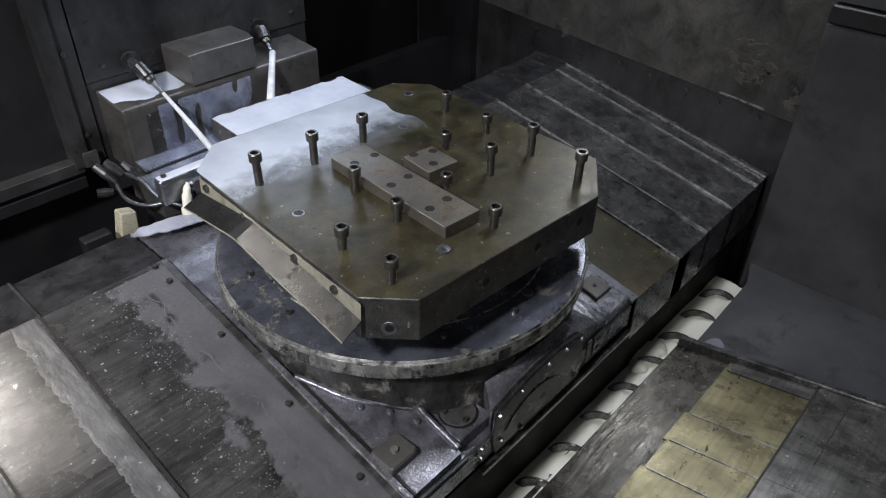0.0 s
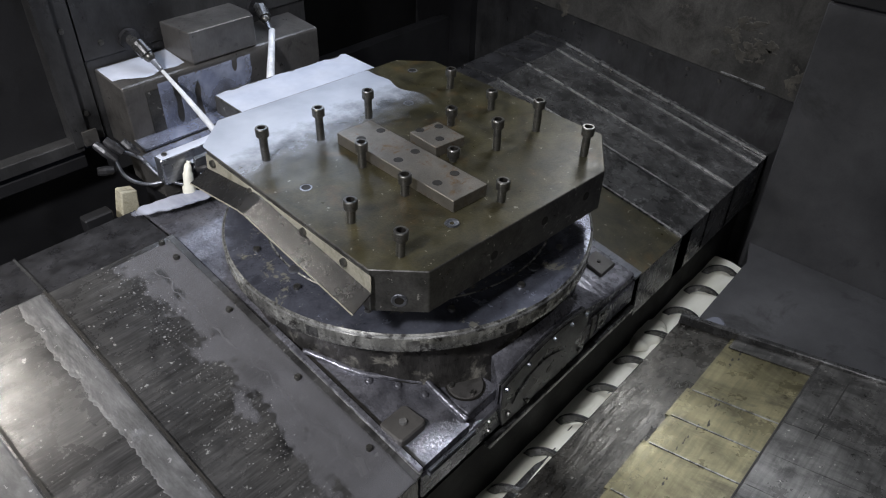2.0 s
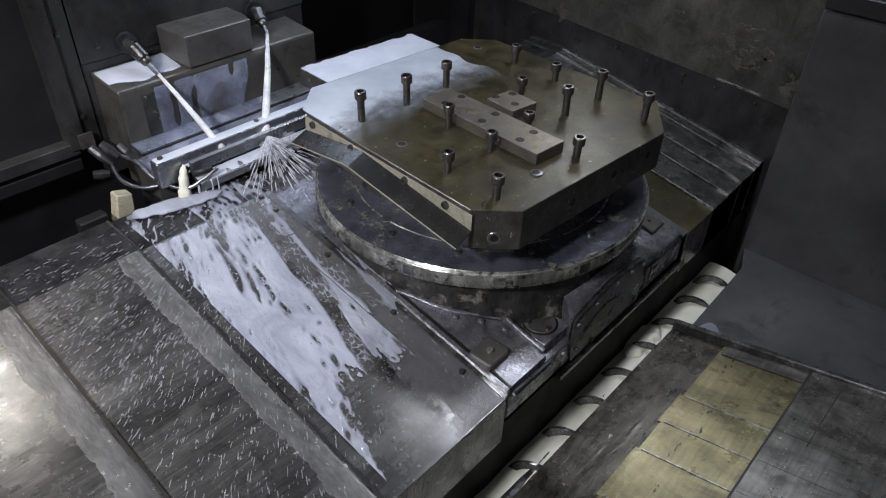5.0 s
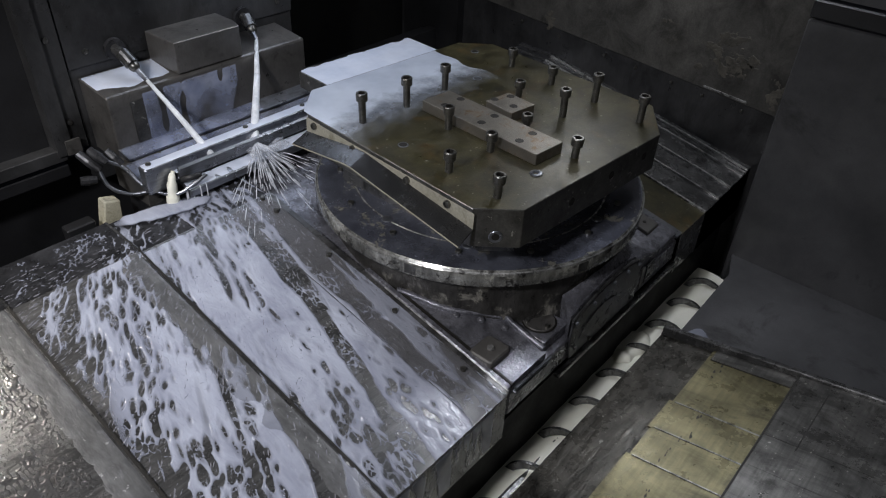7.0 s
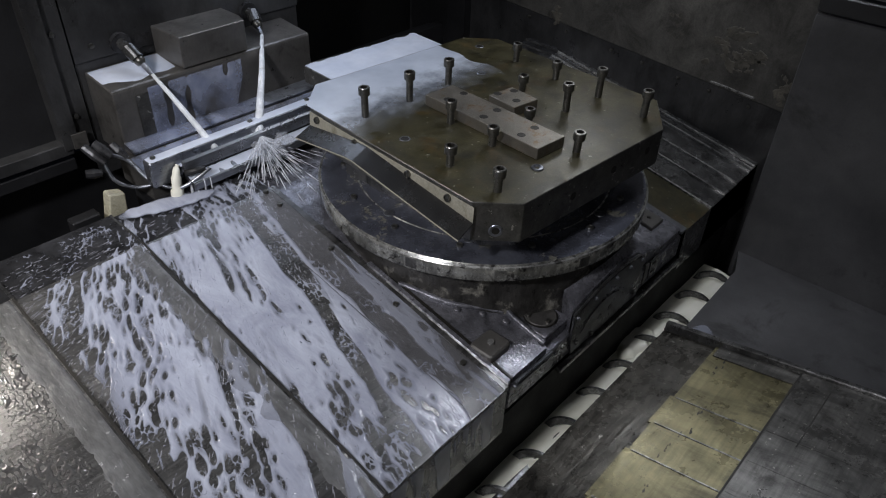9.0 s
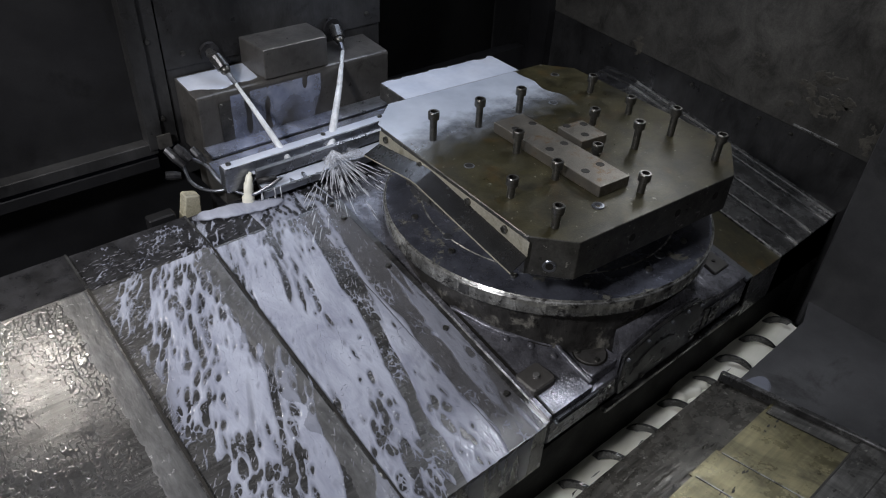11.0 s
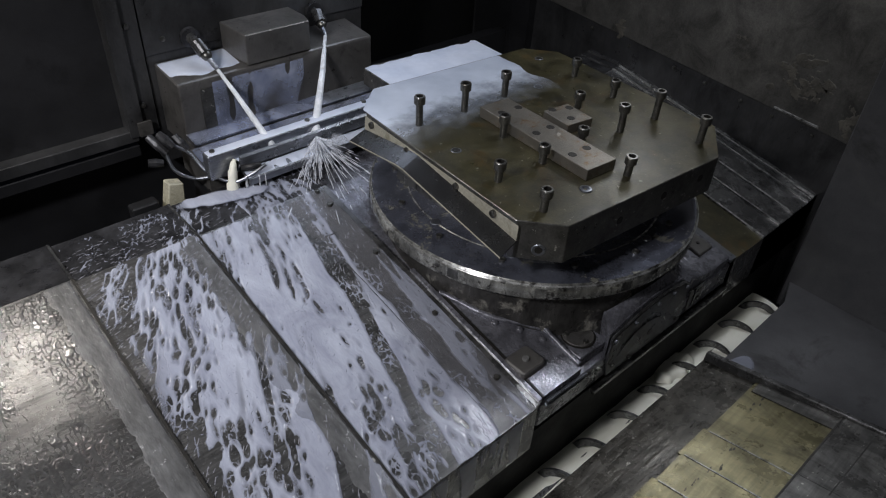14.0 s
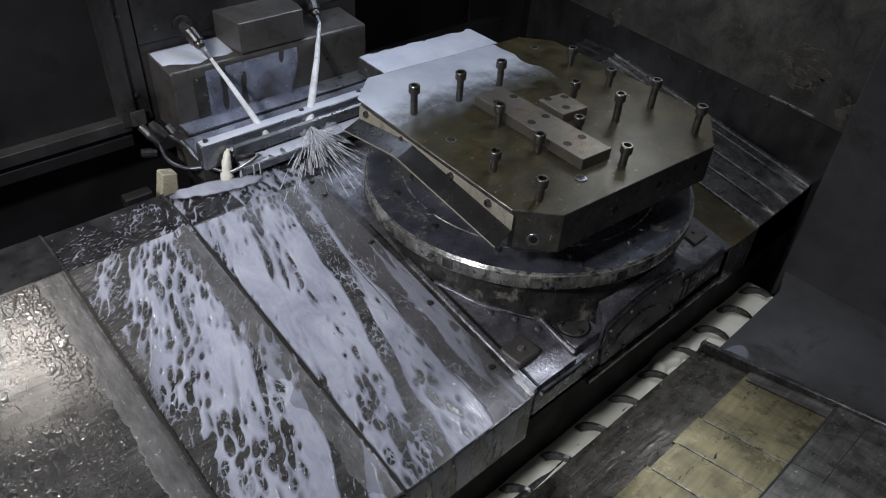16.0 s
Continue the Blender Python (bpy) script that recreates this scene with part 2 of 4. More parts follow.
def soft_film():
    """Film that thins out over a ragged front across the plate."""
    m, nodes, links, b = nodes_of("plate_coolant_film")
    links.new(ramp(nodes, links, noise_tex(nodes, links, 8, 5, 0.55), [(0.3, (0.36, 0.4, 0.48)), (0.7, (0.54, 0.585, 0.67))]), b.inputs["Base Color"])
    b.inputs["Roughness"].default_value = 0.3
    c = nodes.new("ShaderNodeTexCoord")
    sep = nodes.new("ShaderNodeSeparateXYZ")
    links.new(c.outputs["Object"], sep.inputs[0])
    ax = nodes.new("ShaderNodeMath")
    ax.operation = "MULTIPLY_ADD"
    links.new(sep.outputs[0], ax.inputs[0])
    ax.inputs[1].default_value = -0.12
    links.new(sep.outputs[1], ax.inputs[2])
    nn = nodes.new("ShaderNodeMath")
    nn.operation = "MULTIPLY_ADD"
    links.new(noise_tex(nodes, links, 16, 7, 0.7), nn.inputs[0])
    nn.inputs[1].default_value = 0.16
    links.new(ax.outputs[0], nn.inputs[2])
    links.new(ramp(nodes, links, nn.outputs[0], [(0.16, (0.0,)), (0.2, (0.12,)), (0.25, (0.5,)), (0.3, (0.92,))]), b.inputs["Alpha"])
    return m


M_PFILM = soft_film()


# ---- mesh helpers ----
def finish(bm, mat, smooth=False, bevel=0.0):
    if bevel:
        bmesh.ops.bevel(bm, geom=bm.edges[:], offset=bevel, segments=1, affect="EDGES", clamp_overlap=True)
    me = bpy.data.meshes.new("mesh")
    bm.normal_update()
    bm.to_mesh(me)
    bm.free()
    me.materials.append(mat)
    if smooth:
        me.shade_smooth()
    return me


def part(name, bm, material, parent, label="", smooth=False, bevel=0.0):
    ob = new(name, finish(bm, material, smooth, bevel))
    ob.parent = parent
    return tagged(ob, label)


def thing(name, label, category, group="", kind=""):
    return tagged(new(name), label, category, group, kind)


def single(name, bm, material, label, category, group="", kind="", smooth=False, bevel=0.0):
    return tagged(new(name, finish(bm, material, smooth, bevel)), label, category, group, kind)


def box(x0, x1, y0, y1, z0, z1, bm=None):
    bm = bm or bmesh.new()
    v = [bm.verts.new(p) for p in ((x0, y0, z0), (x1, y0, z0), (x1, y1, z0), (x0, y1, z0), (x0, y0, z1), (x1, y0, z1), (x1, y1, z1), (x0, y1, z1))]
    for f in ((3, 2, 1, 0), (4, 5, 6, 7), (0, 1, 5, 4), (1, 2, 6, 5), (2, 3, 7, 6), (3, 0, 4, 7)):
        bm.faces.new([v[i] for i in f])
    return bm


def prism(poly, a, b, axis="z", bm=None):
    """Extrude a polygon of (u, v) from a to b along an axis: z: (x, y), y: (x, z), x: (y, z)."""
    bm = bm or bmesh.new()

    def at(u, v, w):
        return {"z": (u, v, w), "y": (u, w, v), "x": (w, u, v)}[axis]
    lo = [bm.verts.new(at(u, v, a)) for u, v in poly]
    hi = [bm.verts.new(at(u, v, b)) for u, v in poly]
    bm.faces.new(lo[::-1])
    bm.faces.new(hi)
    for i in range(len(poly)):
        j = (i + 1) % len(poly)
        bm.faces.new((lo[i], lo[j], hi[j], hi[i]))
    bmesh.ops.recalc_face_normals(bm, faces=bm.faces)
    return bm


def lathe(profile, n=32, bm=None, centre=(0, 0, 0), turn=0.0):
    """Turn (radius, z) points round the z axis."""
    bm = bm or bmesh.new()
    rings = []
    for r, z in profile:
        if r < 1e-6:
            rings.append([bm.verts.new((centre[0], centre[1], centre[2] + z))])
        else:
            rings.append([bm.verts.new((centre[0] + r * math.cos(turn + 2 * math.pi * i / n), centre[1] + r * math.sin(turn + 2 * math.pi * i / n), centre[2] + z)) for i in range(n)])
    for a, b in zip(rings, rings[1:]):
        for i in range(n):
            j = (i + 1) % n
            q = [a[i % len(a)], a[j % len(a)], b[j % len(b)], b[i % len(b)]]
            q = list(dict.fromkeys(q))
            if len(q) > 2:
                bm.faces.new(q)
    return bm


def tube(points, radius, n=10, bm=None):
    """A round rod along points; radius may be a list."""
    bm = bm or bmesh.new()
    rad = radius if isinstance(radius, (list, tuple)) else [radius] * len(points)
    pts = [Vector(p) for p in points]
    rings = []
    for i, p in enumerate(pts):
        d = (pts[min(i + 1, len(pts) - 1)] - pts[max(i - 1, 0)]).normalized()
        u = d.orthogonal().normalized() if i == 0 else (u - d * u.dot(d)).normalized()
        w = d.cross(u)
        rings.append([bm.verts.new(p + rad[i] * (math.cos(2 * math.pi * k / n) * u + math.sin(2 * math.pi * k / n) * w)) for k in range(n)])
    for a, b in zip(rings, rings[1:]):
        for k in range(n):
            bm.faces.new((a[k], a[(k + 1) % n], b[(k + 1) % n], b[k]))
    bm.faces.new(rings[0][::-1])
    bm.faces.new(rings[-1])
    return bm


def contour(field, x0, x1, y0, y1, cell, z_of, thick, clip=None):
    """Marching squares: the patch where field(x, y) > 0, its height tapering to nothing at its edge."""
    nx, ny = max(1, round((x1 - x0) / cell)), max(1, round((y1 - y0) / cell))
    val = [[field(x0 + i * cell, y0 + j * cell) for j in range(ny + 1)] for i in range(nx + 1)]
    full = val
    if clip:
        val = [[min(v, clip(x0 + i * cell, y0 + j * cell)) for j, v in enumerate(row)] for i, row in enumerate(val)]
    bm = bmesh.new()
    depth = bm.verts.layers.float.new("depth")
    made = {}

    def corner(i, j):
        if (i, j) not in made:
            x, y = x0 + i * cell, y0 + j * cell
            made[i, j] = bm.verts.new((x, y, z_of(x, y) + thick * min(1, full[i][j] * 4)))
            made[i, j][depth] = max(0.0, min(1.0, full[i][j]))
        return made[i, j]

    def cross(i, j, k, l):
        key = (min((i, j), (k, l)), max((i, j), (k, l)))
        if key not in made:
            (i, j), (k, l) = key
            a, b = val[i][j], val[k][l]
            t = a / (a - b)
            x, y = x0 + (i + (k - i) * t) * cell, y0 + (j + (l - j) * t) * cell
            d = max(0.0, min(1.0, full[i][j] + (full[k][l] - full[i][j]) * t))
            made[key] = bm.verts.new((x, y, z_of(x, y) - 0.0002 + thick * min(1, d * 4)))
            made[key][depth] = d
        return made[key]
    for i in range(nx):
        for j in range(ny):
            ring = [(i, j), (i + 1, j), (i + 1, j + 1), (i, j + 1)]
            poly = []
            for a, b in zip(ring, ring[1:] + ring[:1]):
                ina, inb = val[a[0]][a[1]] > 0, val[b[0]][b[1]] > 0
                if ina:
                    poly.append(corner(*a))
                if ina != inb:
                    poly.append(cross(*a, *b))
            if len(poly) > 2:
                try:
                    bm.faces.new(poly)
                except ValueError:
                    pass
    return bm


def smooth_line(pts, steps=6):
    """Catmull-Rom points through pts."""
    p = [Vector(q) for q in pts]
    p = [2 * p[0] - p[1], *p, 2 * p[-1] - p[-2]]
    out = []
    for i in range(1, len(p) - 2):
        for k in range(steps):
            t = k / steps
            out.append(0.5 * (2 * p[i] + (p[i + 1] - p[i - 1]) * t + (2 * p[i - 1] - 5 * p[i] + 4 * p[i + 1] - p[i + 2]) * t * t + (3 * p[i] - p[i - 1] - 3 * p[i + 1] + p[i + 2]) * t ** 3))
    return out + [p[-2]]


SLOPE, Z_COVER = 0.2, 0.752


def cover_z(y, lift=0.0):
    """Height of the sloping way covers, which fall towards the auger."""
    return Z_COVER + SLOPE * min(y, 0.31) + lift


def screw(x, y, z, parent, r=0.006, name="screw"):
    return part(name, lathe([(0, 0.0055), (r * 0.5, 0.005), (r * 0.55, 0.0055), (r * 0.92, 0.0055), (r, 0.004), (r, -0.002)], 12, None, (x, y, z)), M_BOLT, parent, smooth=False)


# ---- table travel along x ----
TRAVEL = [(0.0, 0.0), (1.6, 0.0), (1.9, 0.0096), (2.45, 0.0106), (2.6, 0.018), (3.0, 0.0572), (3.5, 0.1104), (4.0, 0.1617),
          (4.5, 0.2132), (5.0, 0.2661), (5.2, 0.287), (5.4, 0.298), (16.0, 0.298)]
RIDERS = []      # (thing, share of the travel)


def rides(ob, share=1.0):
    RIDERS.append((ob, share, ob.matrix_basis.copy()))
    return ob


# ---- structure ----
def setting(name, bm, mat, label, category, bevel=0.0):
    return single(name, bm, mat, label, category, kind="structure", bevel=bevel)


setting("floor", box(-2.0, 1.6, -2.0, 1.7, 0.26, 0.3), M_DARK, "dark oily machine bed under the covers", "floor")
setting("wall_north", box(-0.285, 0.335, 0.72, 0.76, 0.76, 1.04), M_WALL, "grimy dark steel splash wall behind the nozzles", "wall")
upper = setting("wall_north_upper", box(-0.285, 0.335, 0.714, 0.76, 1.043, 2.6), M_WALL, "dull grey upper splash wall panel with a lap seam", "wall")
for sx in (-0.24, 0.06, 0.29):
    part("screw", lathe([(0, 0.005), (0.006, 0.004), (0.007, 0)], 10), M_BOLT, upper).matrix_local = pose(sx, 0.714, 1.075, 90)
setting("wall_north_low", box(-2.0, 1.6, 0.80, 0.84, 0.3, 0.8), M_DARK, "dark lower back wall of the machine", "wall")
panel = setting("wall_north_left", box(-2.0, -0.362, 0.74, 0.78, 0.875, 2.6), M_DARK, "dark painted sliding panel", "wall")
part("frame_rail", box(-2.0, -0.345, 0.705, 0.742, 0.845, 0.875), M_WALL, panel, bevel=0.002)
part("frame_rail", box(-2.0, -0.345, 0.715, 0.742, 0.80, 0.83), M_DARK, panel, bevel=0.002)
post = setting("trim_post", prism([(-0.365, 0.70), (-0.33, 0.70), (-0.326, 0.712), (-0.29, 0.712), (-0.286, 0.74), (-0.365, 0.74)], 0.86, 2.6), M_WALL, "folded steel door post", "post")
part("plate", box(-0.345, -0.312, 0.694, 0.70, 0.86, 0.895), M_BLOCK, post, "worn corner bracket")
for z in (1.12, 0.93):
    part("screw", lathe([(0, 0.006), (0.006, 0.005), (0.007, 0)], 10), M_BOLT, post).matrix_local = pose(-0.318, 0.712, z, 90)
setting("wall_recess", box(0.335, 1.6, 1.0, 1.04, 0.3, 2.6), M_VOID, "recess behind the table, its shade put in as near-black", "wall")
setting("trim_recess", box(0.36, 1.04, 0.83, 0.87, 0.755, 0.79), M_DARK, "dark sill of the recess", "trim", 0.003)
setting("wall_recess_side", box(0.335, 0.36, 0.7605, 1.0, 0.8, 2.6), M_VOID, "side of the recess, its shade put in as near-black", "wall")
def seam(y):
    """Height of the lap seam on the side wall."""
    return 0.892 + 0.082 * y


east = setting("wall_east", prism([(-0.43, 0.3), (1.0, 0.3), (1.0, seam(1.0)), (-0.43, seam(-0.43))], 1.074, 1.11, "x"), M_WALL, "grimy dark steel lower side wall", "wall")
east_up = setting("wall_east_upper", prism([(-0.43, seam(-0.43) + 0.003), (1.0, seam(1.0) + 0.003), (1.0, 2.6), (-0.43, 2.6)], 1.07, 1.11, "x"), M_WALLW, "worn brown-grey side wall panel with rubbed paint patches", "wall")
part("lap_strip", prism([(-0.33, seam(-0.33) + 0.009), (-0.2, seam(-0.2) + 0.008), (-0.2, seam(-0.2) + 0.012), (-0.33, seam(-0.33) + 0.013)], 1.064, 1.07, "x"), M_LIP, east, "bright bent edge of the seam")
for y in (-0.32, -0.2, -0.1, 0.02, 0.13, 0.3, 0.45):
    part("screw", lathe([(0, 0.006), (0.005, 0.005), (0.006, 0)], 10), M_BOLT, east).matrix_local = pose(1.074, y, seam(y) - 0.02, 0, -90)
setting("trim_corner", prism([(1.04, 0.70), (1.074, 0.70), (1.074, 0.99), (1.04, 0.78)], 0.3, 2.6), M_DARK, "dark corner post", "post")
door = setting("door_1", box(1.0, 1.04, -2.0, -0.428, 0.3, 1.15), M_PANEL, "dark grey painted side door", "door", 0.004)
part("top_rail", box(0.99, 1.04, -2.0, -0.43, 1.156, 1.2), M_DARK, door, bevel=0.004)
part("upper_panel", box(1.003, 1.04, -2.0, -0.43, 1.206, 2.6), M_PANEL, door)
# Out of view: two walls and a roof added to enclose and shape light.
setting("wall_south", box(-2.0, 1.6, -2.04, -2.0, 0.3, 2.6), M_DARK, "unseen dark wall added to close the front", "wall")
setting("wall_west", box(-2.04, -2.0, -2.0, 1.7, 0.3, 2.6), M_DARK, "unseen dark wall added to close the far end", "wall")
setting("ceiling", box(-2.04, 1.6, -2.04, 1.7, 2.6, 2.64), M_ROOF, "unseen pale roof added to bounce light", "ceiling")

# ---- chip trough with auger ----
trough = setting("trough", prism([(-0.35, 0.5), (-0.34, 0.5), (-0.34, 0.31), (-0.52, 0.31), (-0.52, 0.42), (-0.51, 0.42), (-0.51, 0.32), (-0.35, 0.32)], -1.6, 1.0, "x"), M_DARK, "dark steel chip trough", "trough")
setting("ground_apron", prism([(0.345, -0.484), (0.9, -0.474), (1.0, -0.44), (1.0, -1.2), (0.345, -1.2)], 0.36, 0.445), M_PANEL, "dark floor plate beside the trough", "floor")

# Bed wall kept near-black: the shade under the covers is in its colour.
setting("wall_bed", box(-1.95, 1.0, -0.384, -0.352, 0.325, 0.583), M_VOID, "machine bed under the covers, shade put in as near-black", "wall")


def coolant_pool():
    bm = bmesh.new()
    nx, ny = 150, 12
    grid = []
    for i in range(nx + 1):
        x = -1.2 + 2.1 * i / nx
        grid.append([bm.verts.new((x, -0.51 + 0.125 * j / ny, 0.421 + 0.004 * noise.noise((x * 18, j * 0.5, 0)) + 0.01 * noise.noise((x * 6, j * 0.2, 4)))) for j in range(ny + 1)])
    for i in range(nx):
        for j in range(ny):
            bm.faces.new((grid[i][j], grid[i + 1][j], grid[i + 1][j + 1], grid[i][j + 1]))
    return single("coolant_pool", bm, M_CREAMY, "cream-white foamy coolant lying in the auger trough", "coolant", kind="stuff", smooth=True)


coolant_pool()


def auger():
    """A screw conveyor: shaft and one flight for each turn."""
    root = thing("auger", "dark steel screw conveyor half sunk in coolant", "auger")
    root.matrix_basis = pose(0, -0.432, 0.402)
    part("shaft", tube([(-1.2, 0, 0), (0.91, 0, 0)], 0.018, 12), M_STEP, root)
    pitch = 0.122
    for k in range(17):
        bm = bmesh.new()
        rows = []
        for i in range(25):
            a = 2 * math.pi * i / 24
            x = pitch * (k + i / 24) - 1.2
            rows.append([bm.verts.new((x + dx, -r * math.sin(a), r * math.cos(a))) for r, dx in ((0.03, 0), (0.047, 0), (0.047, 0.008), (0.03, 0.008))])
        for p, q in zip(rows, rows[1:]):
            for j in range(4):
                bm.faces.new((p[j], p[(j + 1) % 4], q[(j + 1) % 4], q[j]))
        part("flight", bm, M_STEP, root, smooth=False)
    return root


AUGER = auger()


# ---- front way covers, falling towards the auger ----
def front_z(y):
    return 0.52 - 0.2 * y


def sheet(poly, z_of, thick, bm=None):
    bm = bm or bmesh.new()
    hi = [bm.verts.new((x, y, z_of(y))) for x, y in poly]
    lo = [bm.verts.new((x, y, z_of(y) - thick)) for x, y in poly]
    bm.faces.new(hi)
    bm.faces.new(lo[::-1])
    for i in range(len(poly)):
        j = (i + 1) % len(poly)
        bm.faces.new((lo[i], lo[j], hi[j], hi[i]))
    bmesh.ops.recalc_face_normals(bm, faces=bm.faces)
    return bm


def front_covers():
    root = thing("front_cover", "stained steel front way cover of overlapping oily sheets", "way cover")
    part("edge_sheet", sheet([(-1.3, -0.51), (0.335, -0.51), (0.335, -0.63), (-1.3, -0.63)], front_z, 0.02), M_FRONT, root, bevel=0.002)
    part("skirt", box(-1.3, 0.335, -0.514, -0.508, 0.40, 0.615), M_STEP, root)
    part("end_strip", sheet([(0.336, -0.508), (0.345, -0.508), (0.345, -1.6), (0.336, -1.6)], lambda y: front_z(y) + 0.002, 0.2), M_STEP, root)
    x = 0.335
    for k, w in enumerate((0.195, 0.085, 0.085, 0.13, 0.3, 0.4, 0.5)):
        part("middle_sheet", sheet([(x - w - 0.003, -0.625 + 0.006 * (k % 2)), (x, -0.625 + 0.006 * (k % 2)), (x, -0.80), (x - w - 0.003, -0.80)], lambda y: front_z(y) + 0.004 + 0.001 * k, 0.003), M_YELLOW, root, "olive oil-stained sheet")
        part("sheet_edge", sheet([(x - 0.002, -0.63), (x + 0.0005, -0.63), (x + 0.0005, -0.795), (x - 0.002, -0.795)], lambda y: front_z(y) + 0.0055 + 0.0012 * k, 0.002), M_LIP if k else M_STEP, root)
        x -= w
    part("outer_sheet", sheet([(-1.3, -0.792), (0.335, -0.792), (0.335, -1.0), (-1.3, -1.0)], lambda y: front_z(y) + 0.014, 0.004), M_GREY, root)
    part("outer_sheet", sheet([(-1.3, -0.99), (0.335, -0.99), (0.335, -1.6), (-1.3, -1.6)], lambda y: front_z(y) + 0.02, 0.004), M_GREY, root)
    part("joint", sheet([(-1.3, -0.788), (0.335, -0.788), (0.335, -0.7915), (-1.3, -0.7915)], lambda y: front_z(y) + 0.0135, 0.004), M_HOLE, root, "dark joint between the sheets")
    part("scored_line", sheet([(0.13, -0.8465), (0.305, -0.848), (0.305, -0.8505), (0.13, -0.849)], lambda y: front_z(y) + 0.0146, 0.0008), M_HOLE, root)
    for x in (0.14, 0.055, -0.03):
        part("rub_line", sheet([(x, -0.795), (x + 0.003, -0.795), (x + 0.003, -0.985), (x, -0.985)], lambda y: front_z(y) + 0.0146, 0.0008), M_GREY, root)
    part("top_strip", sheet([(0.296, -0.632), (0.335, -0.632), (0.335, -0.787), (0.296, -0.787)], lambda y: front_z(y) + 0.0075, 0.003), M_GREY, root, "rubbed grey end strip")
    part("end_rail", sheet([(0.33, -0.51), (0.343, -0.51), (0.343, -1.6), (0.33, -1.6)], lambda y: front_z(y) + 0.022, 0.03), M_STEP, root, "raised worn end rail", bevel=0.002)
    rnd = random.Random(4)
    nicks = bmesh.new()
    for x, y in ((0.28, -0.66), (0.255, -0.655), (0.12, -0.683), (0.07, -0.69), (0.045, -0.68), (0.02, -0.677), (-0.01, -0.675), (-0.09, -0.69)):
        for k in range(3):
            cx, cy, w = x + rnd.uniform(-0.012, 0.012), y + rnd.uniform(-0.003, 0.003), rnd.uniform(0.002, 0.006)
            sheet([(cx - w, cy), (cx, cy - w * 0.5), (cx + w * 1.4, cy + 0.001), (cx, cy + w * 0.4)], lambda q: front_z(q) + 0.0046 + 0.001 * (4 - sum(x > edge for edge in (0.14, 0.055, -0.03, -0.16))), 0.0004, nicks)
    tagged(part("nicks", nicks, M_HOLE, root), "black chips in the oily sheet", kind="stuff")


front_covers()


# ---- telescopic way covers along x ----
def cover_sheet(name, x0, x1, lift, mat, label, share, lip=None, strip=0.0, lip_mat=None, y0=-0.392):
    root = thing(name, label, "way cover", "telescopic way covers")
    prof = [(y0, cover_z(y0, lift)), (0.31, cover_z(0.31, lift))]
    flat = [(0.31, cover_z(0.31, lift) + 0.0002), (0.44, cover_z(0.31, lift) + 0.004)]
    th = 0.0025

    def layer(line, up, down):
        return [(y, z + up) for y, z in line] + [(y, z - down) for y, z in line[::-1]]
    part("top_sheet", prism(layer(prof, 0, th), x0, x1, "x"), mat, root)
    # Flat part turned black: the dark it reflects is put into the colour.
    part("back_flat", prism(layer(flat, 0, th), x0, x1, "x"), M_BLACK, root, "flat back part with its dark reflection put into the colour")
    part("skirt", prism([(y0 - 0.001, cover_z(y0, lift)), (y0 + 0.002, cover_z(y0, lift) - th), (y0 + 0.002, 0.55), (y0 - 0.001, 0.55)], x0, x1, "x"), M_STEP, root)
    if strip:
        def crust(x, y):
            ragged = 0.009 * noise.noise((y * 16, 0, x1)) + 0.006 * noise.noise((x * 90, y * 70, 4)) + 0.003 * noise.noise((x * 240, y * 240, 6))
            return min((x - x1 + strip + ragged) * 30, (x1 - 0.0045 - x) * 60, (0.309 - y) * 60)
        part("edge_strip", contour(crust, x1 - strip - 0.02, x1 - 0.002, y0 + 0.002, 0.312, 0.003, lambda x, y: cover_z(y, lift) + 0.0003, 0.0006), M_STRIP, root, "rough crusted strip along the edge")
    if lip:
        part("wiper_lip", prism(layer(prof, 0.0014, 0.004), *lip, "x"), lip_mat or M_LIP, root, "worn wiper edge")
        # Lip end over the flat back, darkened along with it.
        part("lip_end", prism(layer(flat, 0.0014, 0.004), *lip, "x"), M_STEP, root)
    return rides(root, share)


c1 = cover_sheet("way_cover", -0.82, -0.386, 0.0, M_COVER, "scratched steel way cover sheet bolted to the saddle", 1.0)
for sy in (0.30, 0.25, 0.08, -0.117, -0.30):
    screw(-0.407, sy, cover_z(sy) + 0.001, c1)
cover_sheet("way_cover", -1.05, -0.634, 0.006, M_COVER, "brushed steel telescopic cover sheet with water stains", 0.77, (-0.635, -0.630), 0.05, M_HOLE)
cover_sheet("way_cover", -1.4, -0.810, 0.012, M_COVER, "bright brushed steel telescopic cover sheet", 0.52, (-0.811, -0.806), 0.05, M_HOLE)
cover_sheet("way_cover", -1.95, -1.02, 0.018, M_COVER, "outermost steel cover sheet", 0.2)
for k, (x, share) in enumerate(((0.544, 0.8), (0.696, 0.57), (0.846, 0.32), (1.004, 0.07))):
    cover_sheet("way_cover", x, x + 0.16 if k < 3 else 1.07, 0.003 + 0.003 * (k + 1), M_STEP, "dark streaked telescopic cover sheet stacked in steps", share, (x - 0.004, x + 0.002))
cr = cover_sheet("way_cover", 0.347, 0.60, 0.002, M_PLATE, "olive-stained cover sheet bolted to the saddle", 1.0)
cover_sheet("way_cover", 1.054, 1.074, 0.02, M_STEP, "fixed outer cover at the side wall", 0.0, (1.052, 1.058))


